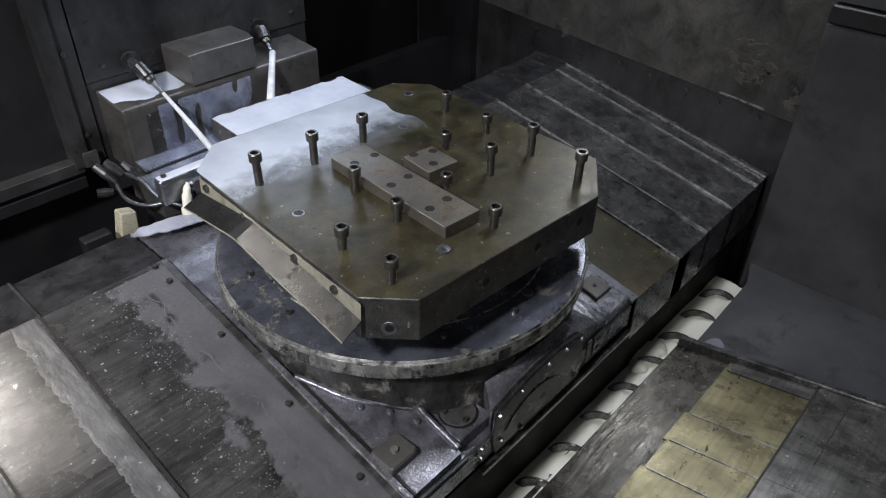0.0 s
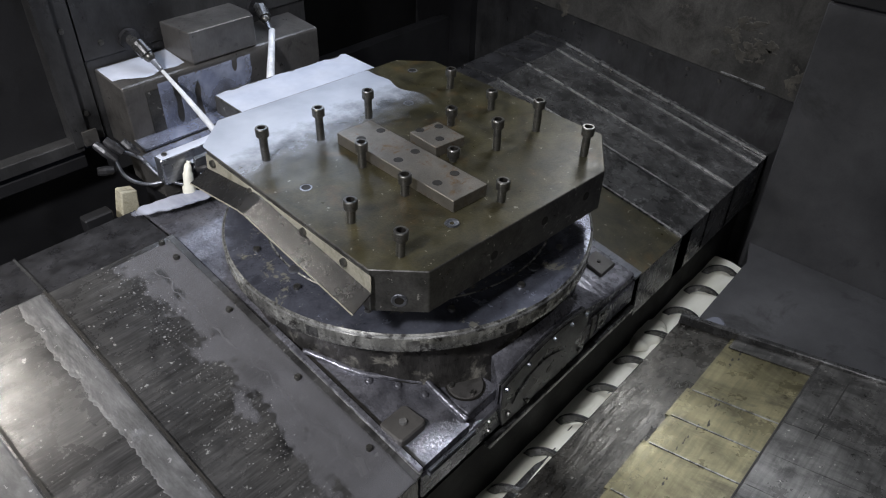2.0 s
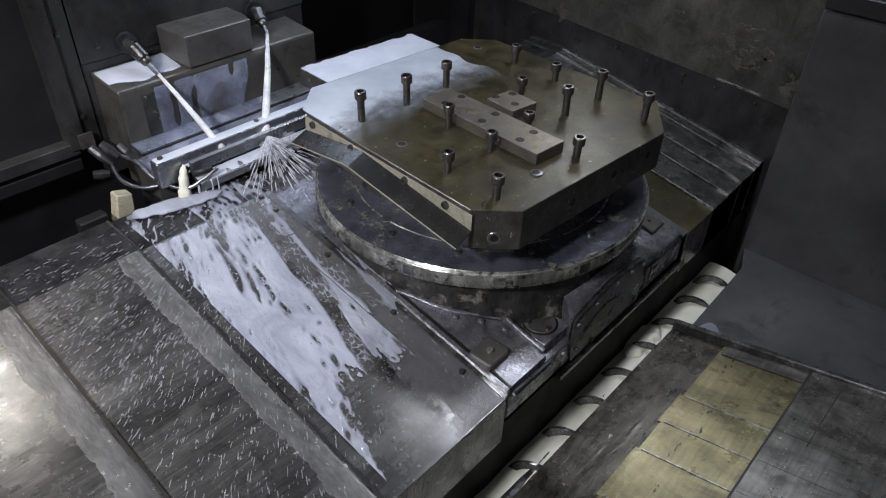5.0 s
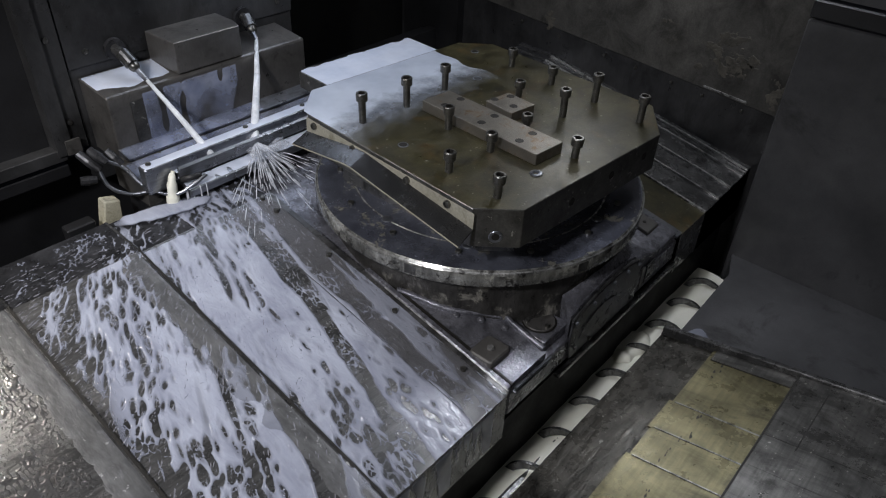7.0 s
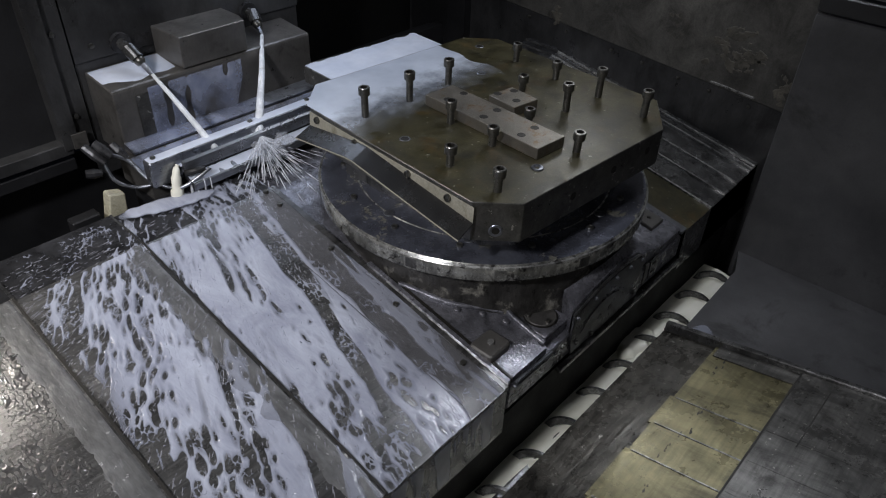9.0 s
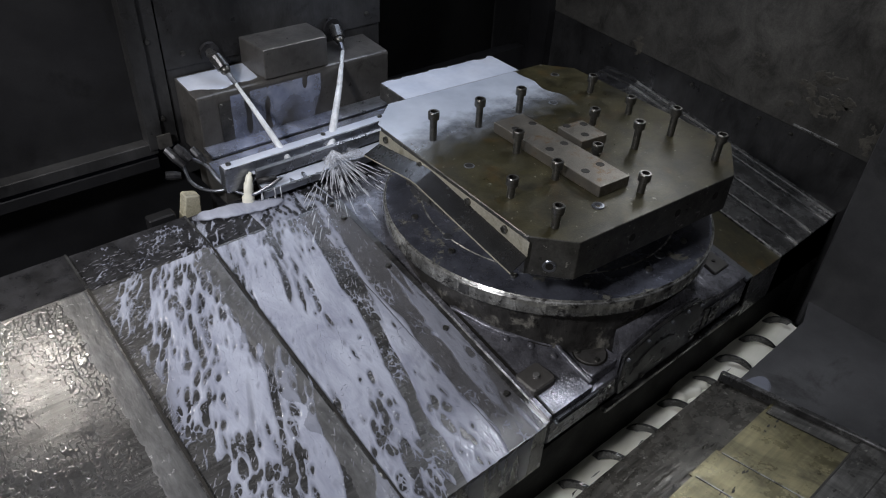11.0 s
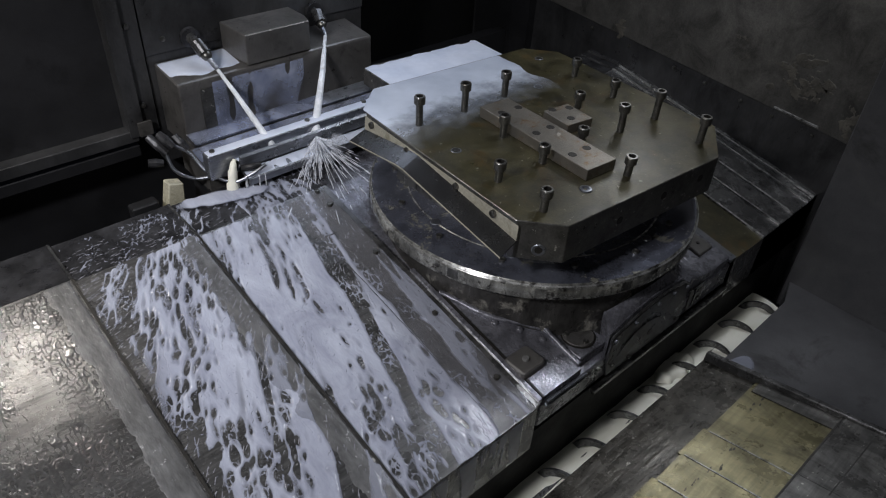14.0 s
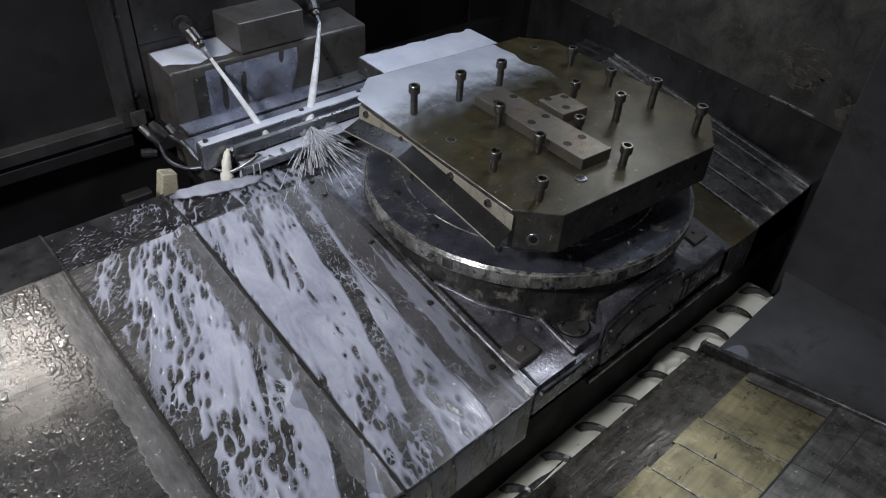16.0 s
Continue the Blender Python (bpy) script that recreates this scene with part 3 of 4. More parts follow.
# ---- saddle and rotary table ----
def rotary_table():
    root = thing("rotary_table", "round steel rotary table on a black cast saddle", "rotary table")
    y0 = -0.388
    prof = [(y0, 0.616), (y0, cover_z(y0) + 0.003), (0.31, cover_z(0.31) + 0.003), (0.44, cover_z(0.31) + 0.004), (0.44, 0.45)]
    saddle = part("saddle", prism([(y, z - 0.016 * (z > 0.5)) for y, z in prof], -0.372, 0.335, "x"), M_CAST, root, "oily cast-iron saddle", bevel=0.003)
    pocket = [(-0.36, -0.384), (-0.246, -0.384), (-0.243, -0.361), (-0.239, -0.271), (-0.262, -0.25), (-0.3205, -0.181), (-0.36, -0.09)]
    bracket = part("bracket", prism(pocket, 0.60, 0.80), M_CAST, root, "raised casting corner with a wet floor")
    for v in bracket.data.vertices:
        if v.co.z > 0.7:
            v.co.z = cover_z(v.co.y) + 0.004
    rim_line = [(x, y, cover_z(y) + 0.006) for x, y in ((-0.243, -0.376), (-0.243, -0.361), (-0.241, -0.30), (-0.239, -0.274), (-0.25, -0.262), (-0.285, -0.222), (-0.3205, -0.181), (-0.345, -0.125), (-0.36, -0.09), (-0.366, -0.082))]
    ridge = tube(smooth_line(rim_line, 4), 0.0065, 10)
    for v in ridge.verts:
        v.co += 0.0014 * noise.noise_vector(v.co * 160)
    part("ridge", ridge, M_CAST, root, "rounded casting edge with wet glints", smooth=True)
    part("groove", sheet([(-0.3655, -0.386), (-0.3605, -0.386), (-0.3605, -0.088), (-0.3655, -0.08)], lambda y: cover_z(y) + 0.0075, 0.012), M_HOLE, root, "dark oily joint")
    part("ledge", sheet([(-0.378, -0.388), (-0.3655, -0.386), (-0.3655, 0.0), (-0.378, 0.0)], lambda y: cover_z(y) + 0.006, 0.012), M_CAST, root, bevel=0.0015)
    for x, y in ((-0.318, -0.205), (-0.285, -0.245), (-0.262, -0.29)):
        part("plug", lathe([(0, 0.006), (0.005, 0.0055), (0.0075, 0.003), (0.008, -0.002)], 14), M_CAST, root, smooth=True).matrix_local = pose(x, y, cover_z(y) + 0.004)
    lip = [(y0 - 0.002, cover_z(y0) + 0.003), (0.31, cover_z(0.31) + 0.003), (0.31, cover_z(0.31) - 0.004), (y0 - 0.002, cover_z(y0) - 0.004)]
    part("edge_lip", prism([(y, z - 0.002) for y, z in lip], -0.390, -0.377, "x"), M_COVER, saddle)
    part("edge_bead", tube([(-0.377, -0.388, cover_z(-0.388) + 0.002), (-0.377, -0.06, cover_z(-0.06) + 0.002)], 0.0022, 6), M_LIP, saddle)
    part("edge_lip", prism(lip, 0.325, 0.352, "x"), M_RAIL, saddle)
    # arched cover plate on the front, with the casting sloping from it up to the neck
    yf = -0.384

    def arch_z(x):
        if x < 0.115:
            return 0.716 + 0.026 * math.sin(math.pi * max(0.0, min(1.0, (x + 0.165) / 0.32)))
        return 0.7158 - 0.03 * min(1.0, (x - 0.115) / 0.12)
    xs = [-0.165 + 0.49 * i / 26 for i in range(27)]
    split = [x for x in xs if x < 0.12]
    plate_poly = [(x, arch_z(x) - 0.004) for x in split] + [(split[-1] + 0.006, 0.68), (split[-1] + 0.006, 0.60), (-0.155, 0.60), (-0.165, 0.64)]
    part("front_plate", prism(plate_poly, yf - 0.009, yf - 0.003, "y"), M_BLACK, root, "black cover plate with an arched top edge", bevel=0.001)
    inner = [(-0.13 + 0.18 * i / 12, 0.645 + 0.045 * math.sin(math.pi * i / 12) ** 0.6) for i in range(13)]
    part("door_seam", tube([(x, yf - 0.0095, z) for x, z in inner], 0.0016, 6), M_STEP, root)
    part("gasket", tube([(x, yf - 0.006, arch_z(x)) for x in split], 0.0034, 6), M_STEP, root, "worn gasket along the arch")
    part("gasket", tube([(x, yf + 0.003, arch_z(x) + 0.003) for x in split], 0.0022, 6), M_CAST, root)
    apron = bmesh.new()
    edge = []
    for k, x in enumerate(xs):
        z = arch_z(x)
        xb = x + 0.03 * max(0, 1 - k / 6)
        yb = max(-math.sqrt(max(0.0, 0.372 ** 2 - xb * xb)) + 0.006, -0.372)
        rise = 0.022 * max(0.0, 1 - max(0.0, x - 0.05) / 0.12)
        zi = max(z + rise, cover_z(yb) + 0.004) if x < 0.2 else cover_z(yb) + 0.006
        edge.append([apron.verts.new(p) for p in ((x, yf, 0.60), (x, yf, z - 0.002), (x, yf + 0.004, z + 0.001), ((x + xb) / 2, (yb + yf) / 2, (z + zi) / 2 + 0.001), (xb, yb, zi), (xb, yb, 0.6))])
    for p, q in zip(edge, edge[1:]):
        for j in range(5):
            apron.faces.new((p[j], q[j], q[j + 1], p[j + 1]))
    apron.faces.new(edge[0])
    apron.faces.new(edge[-1][::-1])
    bmesh.ops.recalc_face_normals(apron, faces=apron.faces)
    part("apron", apron, M_CAST, root, "sloping casting between arch and neck")
    for x in (-0.155, -0.09, -0.01, 0.05, 0.105):
        part("screw", lathe([(0, 0.007), (0.004, 0.006), (0.005, 0)], 10), M_RAIL, root).matrix_local = pose(x, yf - 0.009, arch_z(x) - 0.013, 90)
    for x, z in ((-0.14, 0.625), (0.1, 0.62), (-0.08, 0.612), (-0.2, 0.655), (-0.2, 0.63)):
        part("screw", lathe([(0, 0.005), (0.0045, 0.0045), (0.0055, 0)], 10), M_BOLT, root).matrix_local = pose(x, yf - 0.009, z, 90)
    part("latch_hole", lathe([(0, 0.0008), (0.008, 0.0008), (0.009, 0)], 14), M_HOLE, root).matrix_local = pose(-0.01, yf - 0.009, 0.645, 90)
    tag_plate = part("tag_plate", box(0.175, 0.215, yf - 0.006, yf - 0.001, 0.615, 0.668), M_STEP, root, "small worn metal plate with dark slots", bevel=0.001)
    for z in (0.628, 0.652):
        part("slot", box(0.187, 0.2, yf - 0.0068, yf - 0.0058, z, z + 0.007), M_HOLE, tag_plate)
    part("tag_plate", box(0.15, 0.166, yf - 0.006, yf - 0.001, 0.608, 0.67), M_BLOCK, root, bevel=0.001)
    part("lower_rail", box(-0.2, 0.335, yf - 0.016, yf - 0.003, 0.578, 0.592), M_STEP, root, "streaked lower rail", bevel=0.002)
    part("sill_bar", box(-0.36, -0.24, -0.396, -0.386, 0.655, 0.662), M_RAIL, root, bevel=0.002)
    part("sill_pipe", tube([(-0.36, -0.393, 0.672), (-0.24, -0.393, 0.668)], 0.004, 8), M_RAIL, root)
    fl = bmesh.new()
    bm = lathe([(0.378, 0.64), (0.372, 0.69), (0.366, 0.715), (0.362, 0.74), (0.36, 0.77), (0.36, 0.80)], 96, fl)
    part("neck", bm, M_NECK, root, "black cast neck with scraped patches", smooth=True)
    # bracket with flat pad
    part("pad_base", prism([(-0.364, -0.338), (-0.31, -0.338), (-0.304, -0.332), (-0.304, -0.287), (-0.31, -0.281), (-0.364, -0.281), (-0.369, -0.287), (-0.369, -0.332)], 0.67, 0.7055), M_BLOCK, root, "square worn pad", bevel=0.003)
    part("pad_pin", lathe([(0, 0.711), (0.006, 0.711), (0.007, 0.709), (0.007, 0.70)], 14, None, (-0.336, -0.31, 0)), M_LIP, root, "bright locating pin")
    part("pad_base", sheet([(0.255, -0.289), (0.252, -0.341), (0.311, -0.341), (0.308, -0.289)], lambda y: cover_z(y) + 0.018, 0.02), M_BLOCK, root, "square worn pad", bevel=0.002)
    part("pad_pin", lathe([(0, 0.003), (0.004, 0.0028), (0.005, 0)], 12), M_HOLE, root).matrix_local = pose(0.282, -0.314, cover_z(-0.314) + 0.018)
    part("cap_plate", prism([(-0.236, -0.372), (-0.236, -0.29), (-0.2, -0.278), (-0.15, -0.305), (-0.148, -0.372)], 0.64, 0.691), M_CAST, root, "flat boss round the cap", bevel=0.002)
    part("cap_ring", lathe([(0.034, 0.6912), (0.0375, 0.6912), (0.0375, 0.6905)], 28, None, (-0.19, -0.326, 0.0012)), M_HOLE, root)
    part("cap", lathe([(0, 0.696), (0.033, 0.696), (0.034, 0.6945), (0.034, 0.685)], 28, None, (-0.19, -0.326, 0)), M_BLOCK, root, "round grey cover cap")
    for a in (0.4, 2.5, 4.4):
        screw(-0.19 + 0.026 * math.cos(a), -0.326 + 0.026 * math.sin(a), 0.6965, root, 0.005)
    disc = part("disc", lathe([(0.362, 0.800), (0.383, 0.800), (0.385, 0.803), (0.385, 0.832), (0.379, 0.839), (0.30, 0.8405), (0.298, 0.839), (0.296, 0.8405), (0, 0.8405)], 128), M_DISC, root, "round table top, worn beige patches, blue sheen put into its colour")
    disc.data.materials.append(M_RIM)
    for p in disc.data.polygons:
        p.use_smooth = abs(p.normal.z) < 0.3
        p.material_index = 1 if abs(p.normal.z) < 0.85 else 0
    # Highlight along the rim's top edge, laid on as a thin pale ring.
    part("rim_highlight", lathe([(0.3845, 0.8335), (0.3855, 0.8345), (0.3838, 0.8368), (0.3825, 0.836)], 128), M_LIP, disc, "pale ring that puts the rim's edge highlight into colour")
    for k in range(40):
        a = 2 * math.pi * k / 40
        if k % 3 == 0:
            part("notch", box(-0.012, 0.012, 0.3846, 0.3856, 0.806, 0.828), M_RIM if k % 2 else M_STEP, disc).matrix_local = pose(0, 0, 0, 0, 0, math.degrees(a))
    for k in range(14):
        a = 2 * math.pi * k / 14 + 0.1
        screw(0.328 * math.cos(a), 0.328 * math.sin(a), 0.8405, disc, 0.007)
    for x, y in ((-0.297, 0.013), (-0.25, -0.17), (0.02, -0.31)):
        part("plug", lathe([(0, 0.843), (0.007, 0.843), (0.011, 0.842), (0.012, 0.84)], 18, None, (x, y, 0)), M_RAIL, disc, "bright round plug")
    pal = [(-0.25, -0.2), (-0.2, -0.25), (0.2, -0.25), (0.25, -0.2), (0.25, 0.2), (0.2, 0.25), (-0.2, 0.25), (-0.25, 0.2)]
    part("pallet", prism(pal, 0.8405, 0.916), M_STEP, root, "dark pallet body")
    return rides(root)


rotary_table()

PLATE = pose(0, 0, 0, 0, 0, -4.35)
A, B = 0.315, 0.3286


def fixture_plate():
    root = thing("fixture_plate", "thick oil-stained steel fixture plate with cut corners", "fixture plate")
    root.matrix_basis = PLATE
    octagon = [(-A, 0.23), (-A, -0.262), (-0.249, -B), (0.2, -B), (A, -0.238), (A, 0.262), (0.249, B), (-0.234, B)]
    body = part("body", prism(octagon, 0.916, 1.0), M_SIDE, root, bevel=0.0015)
    body.data.materials.append(M_PLATE)
    for p in body.data.polygons:
        p.material_index = 1 if p.normal.z > 0.9 else 0
    holes = [(-0.243, 0.264), (-0.119, 0.266), (0.004, 0.264), (-0.25, -0.007), (0.12, 0.266), (0.113, 0.129), (0.237, 0.255)]
    for x, y in holes:
        part("hole", lathe([(0.0085, 1.0007), (0.0105, 1.0009), (0.0115, 1.0)], 20, None, (x, y, 0)), M_RAIL, root)
        part("bore", lathe([(0, 1.0006), (0.0088, 1.0006)], 20, None, (x, y, 0)), M_HOLE, root)
    part("bush", lathe([(0.004, 1.0008), (0.008, 1.0035), (0.012, 1.003), (0.013, 1.0)], 14, None, (-0.134, -0.26, 0)), M_RAIL, root)
    front = part("corner_hole", lathe([(0, 0.0006), (0.011, 0.0006), (0.013, 0)], 18), M_HOLE, root)
    front.matrix_local = pose(-0.282, -0.2955, 0.94, 90, 0, -44.7)
    part("hole_edge", lathe([(0.0075, 0.0008), (0.009, 0.0012), (0.012, 0.0012), (0.0135, 0)], 20), M_RAIL, root, "bright countersunk edge").matrix_local = pose(-0.2822, -0.2957, 0.94, 90, 0, -44.7)
    # side face bolts and holes
    for x in (-0.1, 0.03, 0.15):
        part("side_hole", lathe([(0, 0.0006), (0.008, 0.0006), (0.009, 0)], 14), M_HOLE, root).matrix_local = pose(x, -B, 0.955 + 0.01 * (x > 0), 90)
    ledge = [(-0.155, B), (0.222, B), (0.222, 0.43), (0.195, 0.497), (-0.14, 0.502), (-0.157, 0.49)]
    part("back_ledge", prism(ledge, 0.93, 0.972), M_SIDE, root, "lower back ledge", bevel=0.0015)
    for x, y in ((0.12, 0.45), (-0.07, 0.43)):
        part("bore", lathe([(0, 0.9735), (0.009, 0.9735)], 16, None, (x, y, 0)), M_HOLE, root)
    return rides(root)


fixture_plate()


def guard():
    """Bent sheet along one side of the plate."""
    root = thing("side_guard", "bent bright sheet-metal guard screwed along the plate", "guard")
    root.matrix_basis = PLATE
    n = 20
    bm = bmesh.new()
    ring = []
    for i in range(n + 1):
        s = i / n
        y = 0.235 - 0.505 * s
        zf = 0.956 + 0.031 * (s / 0.38 if s < 0.38 else (1 - s) / 0.62)
        ring.append([bm.verts.new(p) for p in ((-A - 0.001, y, 0.992 - 0.012 * (s < 0.08)), (-A - 0.002, y, zf + 0.003), (-A - 0.042, y - 0.004 * s, zf - 0.014), (-A - 0.043, y - 0.004 * s, zf - 0.0165), (-A - 0.002, y, zf), (-A, y, zf + 0.002), (-A, y, 0.992))])
    for p, q in zip(ring, ring[1:]):
        for j in range(7):
            bm.faces.new((p[j], q[j], q[(j + 1) % 7], p[(j + 1) % 7]))
    bm.faces.new(ring[0])
    bm.faces.new(ring[-1][::-1])
    bmesh.ops.recalc_face_normals(bm, faces=bm.faces)
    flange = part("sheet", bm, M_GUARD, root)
    flange.data.materials.append(M_FLANGE_LIT)
    # Upright faces get the paler tone that stands in for light on them.
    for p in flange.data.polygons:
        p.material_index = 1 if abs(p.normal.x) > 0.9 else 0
    for y in (0.205, 0.072, -0.093, -0.204):
        part("screw", lathe([(0, 0.004), (0.004, 0.0035), (0.005, 0.007), (0.0075, 0.006), (0.008, 0)], 12), M_BOLT, root).matrix_local = pose(-A - 0.001, y, 0.982, 0, -90)
    return rides(root)


guard()

BOLTS = [(-0.249, 0.123, 0.068), (-0.125, 0.121, 0.070), (0.005, 0.132, 0.062), (-0.129, -0.015, 0.052), (-0.133, -0.140, 0.042),
         (-0.255, -0.144, 0.044), (-0.253, -0.267, 0.048), (0.112, -0.004, 0.040), (0.228, -0.009, 0.044), (0.226, -0.137, 0.068),
         (0.107, -0.137, 0.066), (0.218, -0.265, 0.062), (0.237, 0.127, 0.046), (0.013, -0.112, 0.026), (-0.022, -0.268, 0.044)]


def cap_bolt(h):
    """Socket head cap screw standing h above the plate."""
    root = thing("cap_bolt", "dark steel socket head cap screw standing in the plate", "bolt", "cap screws in the plate")
    k = 0.0175
    part("shank", lathe([(0.008, -0.002), (0.008, h - k)], 20), M_BOLT, root, smooth=True)
    head = lathe([(0.008, h - k), (0.0118, h - k), (0.0124, h - k + 0.0008), (0.0124, h - 0.002), (0.0112, h), (0.0078, h)], 28)
    part("head", head, M_BOLT, root)
    sock = lathe([(0.0078, h), (0.0072, h - 0.0006), (0.0072, h - 0.009), (0, h - 0.0095)], 6)
    part("socket", sock, M_HOLE, root)
    return root


for bx, by, bh in BOLTS:
    b = cap_bolt(bh)
    lean = random.Random(int(bx * 1000) + 7)
    b.matrix_basis = PLATE @ pose(bx, by, 1.0, lean.uniform(-1.5, 1.5), lean.uniform(-1.5, 1.5), lean.uniform(0, 60))
    rides(b)


def bar(name, label, x0, x1, y0, y1, h, holes, turn=0.0):
    root = thing(name, label, "bar")
    root.matrix_basis = PLATE @ pose((x0 + x1) / 2, (y0 + y1) / 2, 1.0, 0, 0, turn)
    w, d = (x1 - x0) / 2, (y1 - y0) / 2
    part("body", box(-w, w, -d, d, 0, h), M_BAR, root, bevel=0.001)
    for x, y in holes:
        px, py = x - (x0 + x1) / 2, y - (y0 + y1) / 2
        part("hole", lathe([(0, h + 0.0005), (0.0085, h + 0.0005), (0.0092, h)], 18, None, (px, py, 0)), M_HOLE, root)
    return rides(root)


bar("clamp_bar", "long steel locating bar with paired holes", -0.111, -0.028, -0.239, 0.085, 0.024,
    [(-0.041, 0.036), (-0.09, 0.036), (-0.046, -0.07), (-0.09, -0.073), (-0.046, -0.175), (-0.091, -0.178)])
bar("clamp_block", "short rust-stained steel block with holes", -0.003, 0.07, -0.085, -0.005, 0.022, [(0.018, -0.011), (0.058, -0.022), (0.026, -0.062)], -3)


# ---- nozzle block and rails at the back ----
def nozzle_block():
    root = thing("nozzle_block", "grimy steel block with a smaller box on it", "block")
    part("lower_box", prism([(0.6, 0.845), (0.6, 1.004), (0.604, 1.008), (0.72, 1.02), (0.72, 0.845)], -0.27, 0.28, "x"), M_BLOCK, root, bevel=0.003)
    part("side_plate", prism([(0.597, 0.848), (0.597, 0.985), (0.6, 0.985), (0.6, 0.848)], -0.22, -0.10, "x"), M_SIDE, root)
    part("upper_box", prism([(-0.09, 0.60), (0.088, 0.60), (0.10, 0.64), (0.10, 0.715), (-0.095, 0.715)], 1.012, 1.086), M_BLOCK, root, bevel=0.002)
    part("foot_lip", prism([(0.555, 0.872), (0.555, 0.876), (0.6, 0.884), (0.6, 0.864)], -0.272, 0.28, "x"), M_RAIL, root)
    return root


nozzle_block()


def nozzle(base, tip):
    root = thing("coolant_nozzle", "ball-jointed steel coolant nozzle on the block", "nozzle", "coolant nozzles")
    b, t = Vector(base), Vector(tip)
    d = (t - b).normalized()
    part("flange", tube([(b.x, 0.7155, b.z + 0.012), (b.x, 0.704, b.z + 0.011)], 0.024, 20), M_BLACK, root, "dark round flange on the wall")
    part("stem", tube([(b.x, 0.706, b.z + 0.012), b - d * 0.012], 0.0125, 14), M_STEP, root)
    part("socket", tube([b - d * 0.02, b + d * 0.012], 0.016, 16), M_STEP, root)
    part("ball", lathe([(0, -0.013), (0.007, -0.011), (0.012, -0.005), (0.013, 0), (0.012, 0.005), (0.007, 0.011), (0, 0.013)], 18, None, tuple(b + d * 0.018)), M_BOLT, root, smooth=True)
    part("tube", tube([b + d * 0.02, t - d * 0.006, t], [0.007, 0.006, 0.005], 14), M_RAIL, root)
    return root


NOZ = [((-0.176, 0.655, 1.055), (-0.162, 0.615, 1.015)), ((0.172, 0.68, 1.05), (0.16, 0.64, 1.02))]
for nb, ntip in NOZ:
    nozzle(nb, ntip)


def rails():
    a = thing("back_rail", "wet steel rail along the back of the table", "rail")
    part("bar", box(-0.298, 0.42, 0.434, 0.464, 0.845, 0.908), M_RAIL, a, bevel=0.003)
    for x in (-0.28, -0.03, 0.14, 0.4):
        screw(x, 0.45, 0.908, a, 0.006)
    part("foot", prism([(0.464, 0.80), (0.464, 0.85), (0.556, 0.869), (0.6, 0.869), (0.6, 0.80)], -0.29, 0.42, "x"), M_BLOCK, a)
    part("support", box(-0.29, 0.42, 0.446, 0.56, 0.5, 0.80), M_DARK, a)
    g = thing("gutter", "coolant gutter of folded wet steel", "gutter")
    part("channel", prism([(0.412, 0.868), (0.412, 0.893), (0.418, 0.897), (0.422, 0.892), (0.422, 0.876), (0.434, 0.876), (0.434, 0.868)], -0.232, 0.42, "x"), M_RAIL, g)
    part("web", prism([(0.418, 0.845), (0.418, 0.868), (0.434, 0.868), (0.434, 0.845)], -0.228, 0.42, "x"), M_DARK, g)
    part("lip", prism([(0.388, 0.832), (0.388, 0.848), (0.392, 0.852), (0.418, 0.86), (0.418, 0.845), (0.396, 0.84), (0.396, 0.832)], -0.228, 0.42, "x"), M_RAIL, g)


rails()


def hoses():
    h = thing("coolant_hose", "bent steel coolant pipes with fittings and cables", "pipe")
    for k, pts in enumerate((((-0.385, 0.52, 0.905), (-0.38, 0.5, 0.865), (-0.35, 0.48, 0.842), (-0.31, 0.455, 0.845), (-0.25, 0.42, 0.872)),
                             ((-0.37, 0.51, 0.92), (-0.34, 0.5, 0.895), (-0.32, 0.46, 0.855), (-0.285, 0.41, 0.842), (-0.245, 0.39, 0.86), (-0.215, 0.385, 0.875)))):
        bm = bmesh.new()
        part("pipe", tube(smooth_line(pts), 0.0042, 10, bm), M_RAIL, h, smooth=True)
    for p, q in (((-0.405, 0.55, 0.935), (-0.383, 0.515, 0.9)), ((-0.385, 0.54, 0.94), (-0.368, 0.507, 0.915)), ((-0.43, 0.51, 0.895), (-0.4, 0.5, 0.89)), ((-0.355, 0.53, 0.93), (-0.34, 0.505, 0.9))):
        part("fitting", tube([p, ((p[0] + q[0]) / 2, (p[1] + q[1]) / 2, (p[2] + q[2]) / 2), q], [0.009, 0.011, 0.008], 10), M_BLACK, h)
    part("joint", tube([(-0.262, 0.412, 0.868), (-0.222, 0.392, 0.874)], 0.0075, 10), M_DARK, h, smooth=True)
    part("clip", box(-0.318, -0.3, 0.445, 0.463, 0.838, 0.858), steel("blue_tape", (0.06, 0.12, 0.3), (0.1, 0.18, 0.4), (0.05, 0.06, 0.1), 0.0), h, "blue tape clip", bevel=0.002)
    h.matrix_basis = pose(0.028, 0, 0)
    return h


hoses()
single("cream_bracket", prism([(-0.39, 0.77), (-0.345, 0.77), (-0.34, 0.83), (-0.375, 0.84)], 0.49, 0.52, "y"), M_CREAM, "cream plastic bracket beside the cover", "bracket", bevel=0.003)
single("angle_bracket", box(-0.47, -0.41, 0.47, 0.5, 0.78, 0.82), M_DARK, "dark steel angle bracket", "bracket", bevel=0.003)


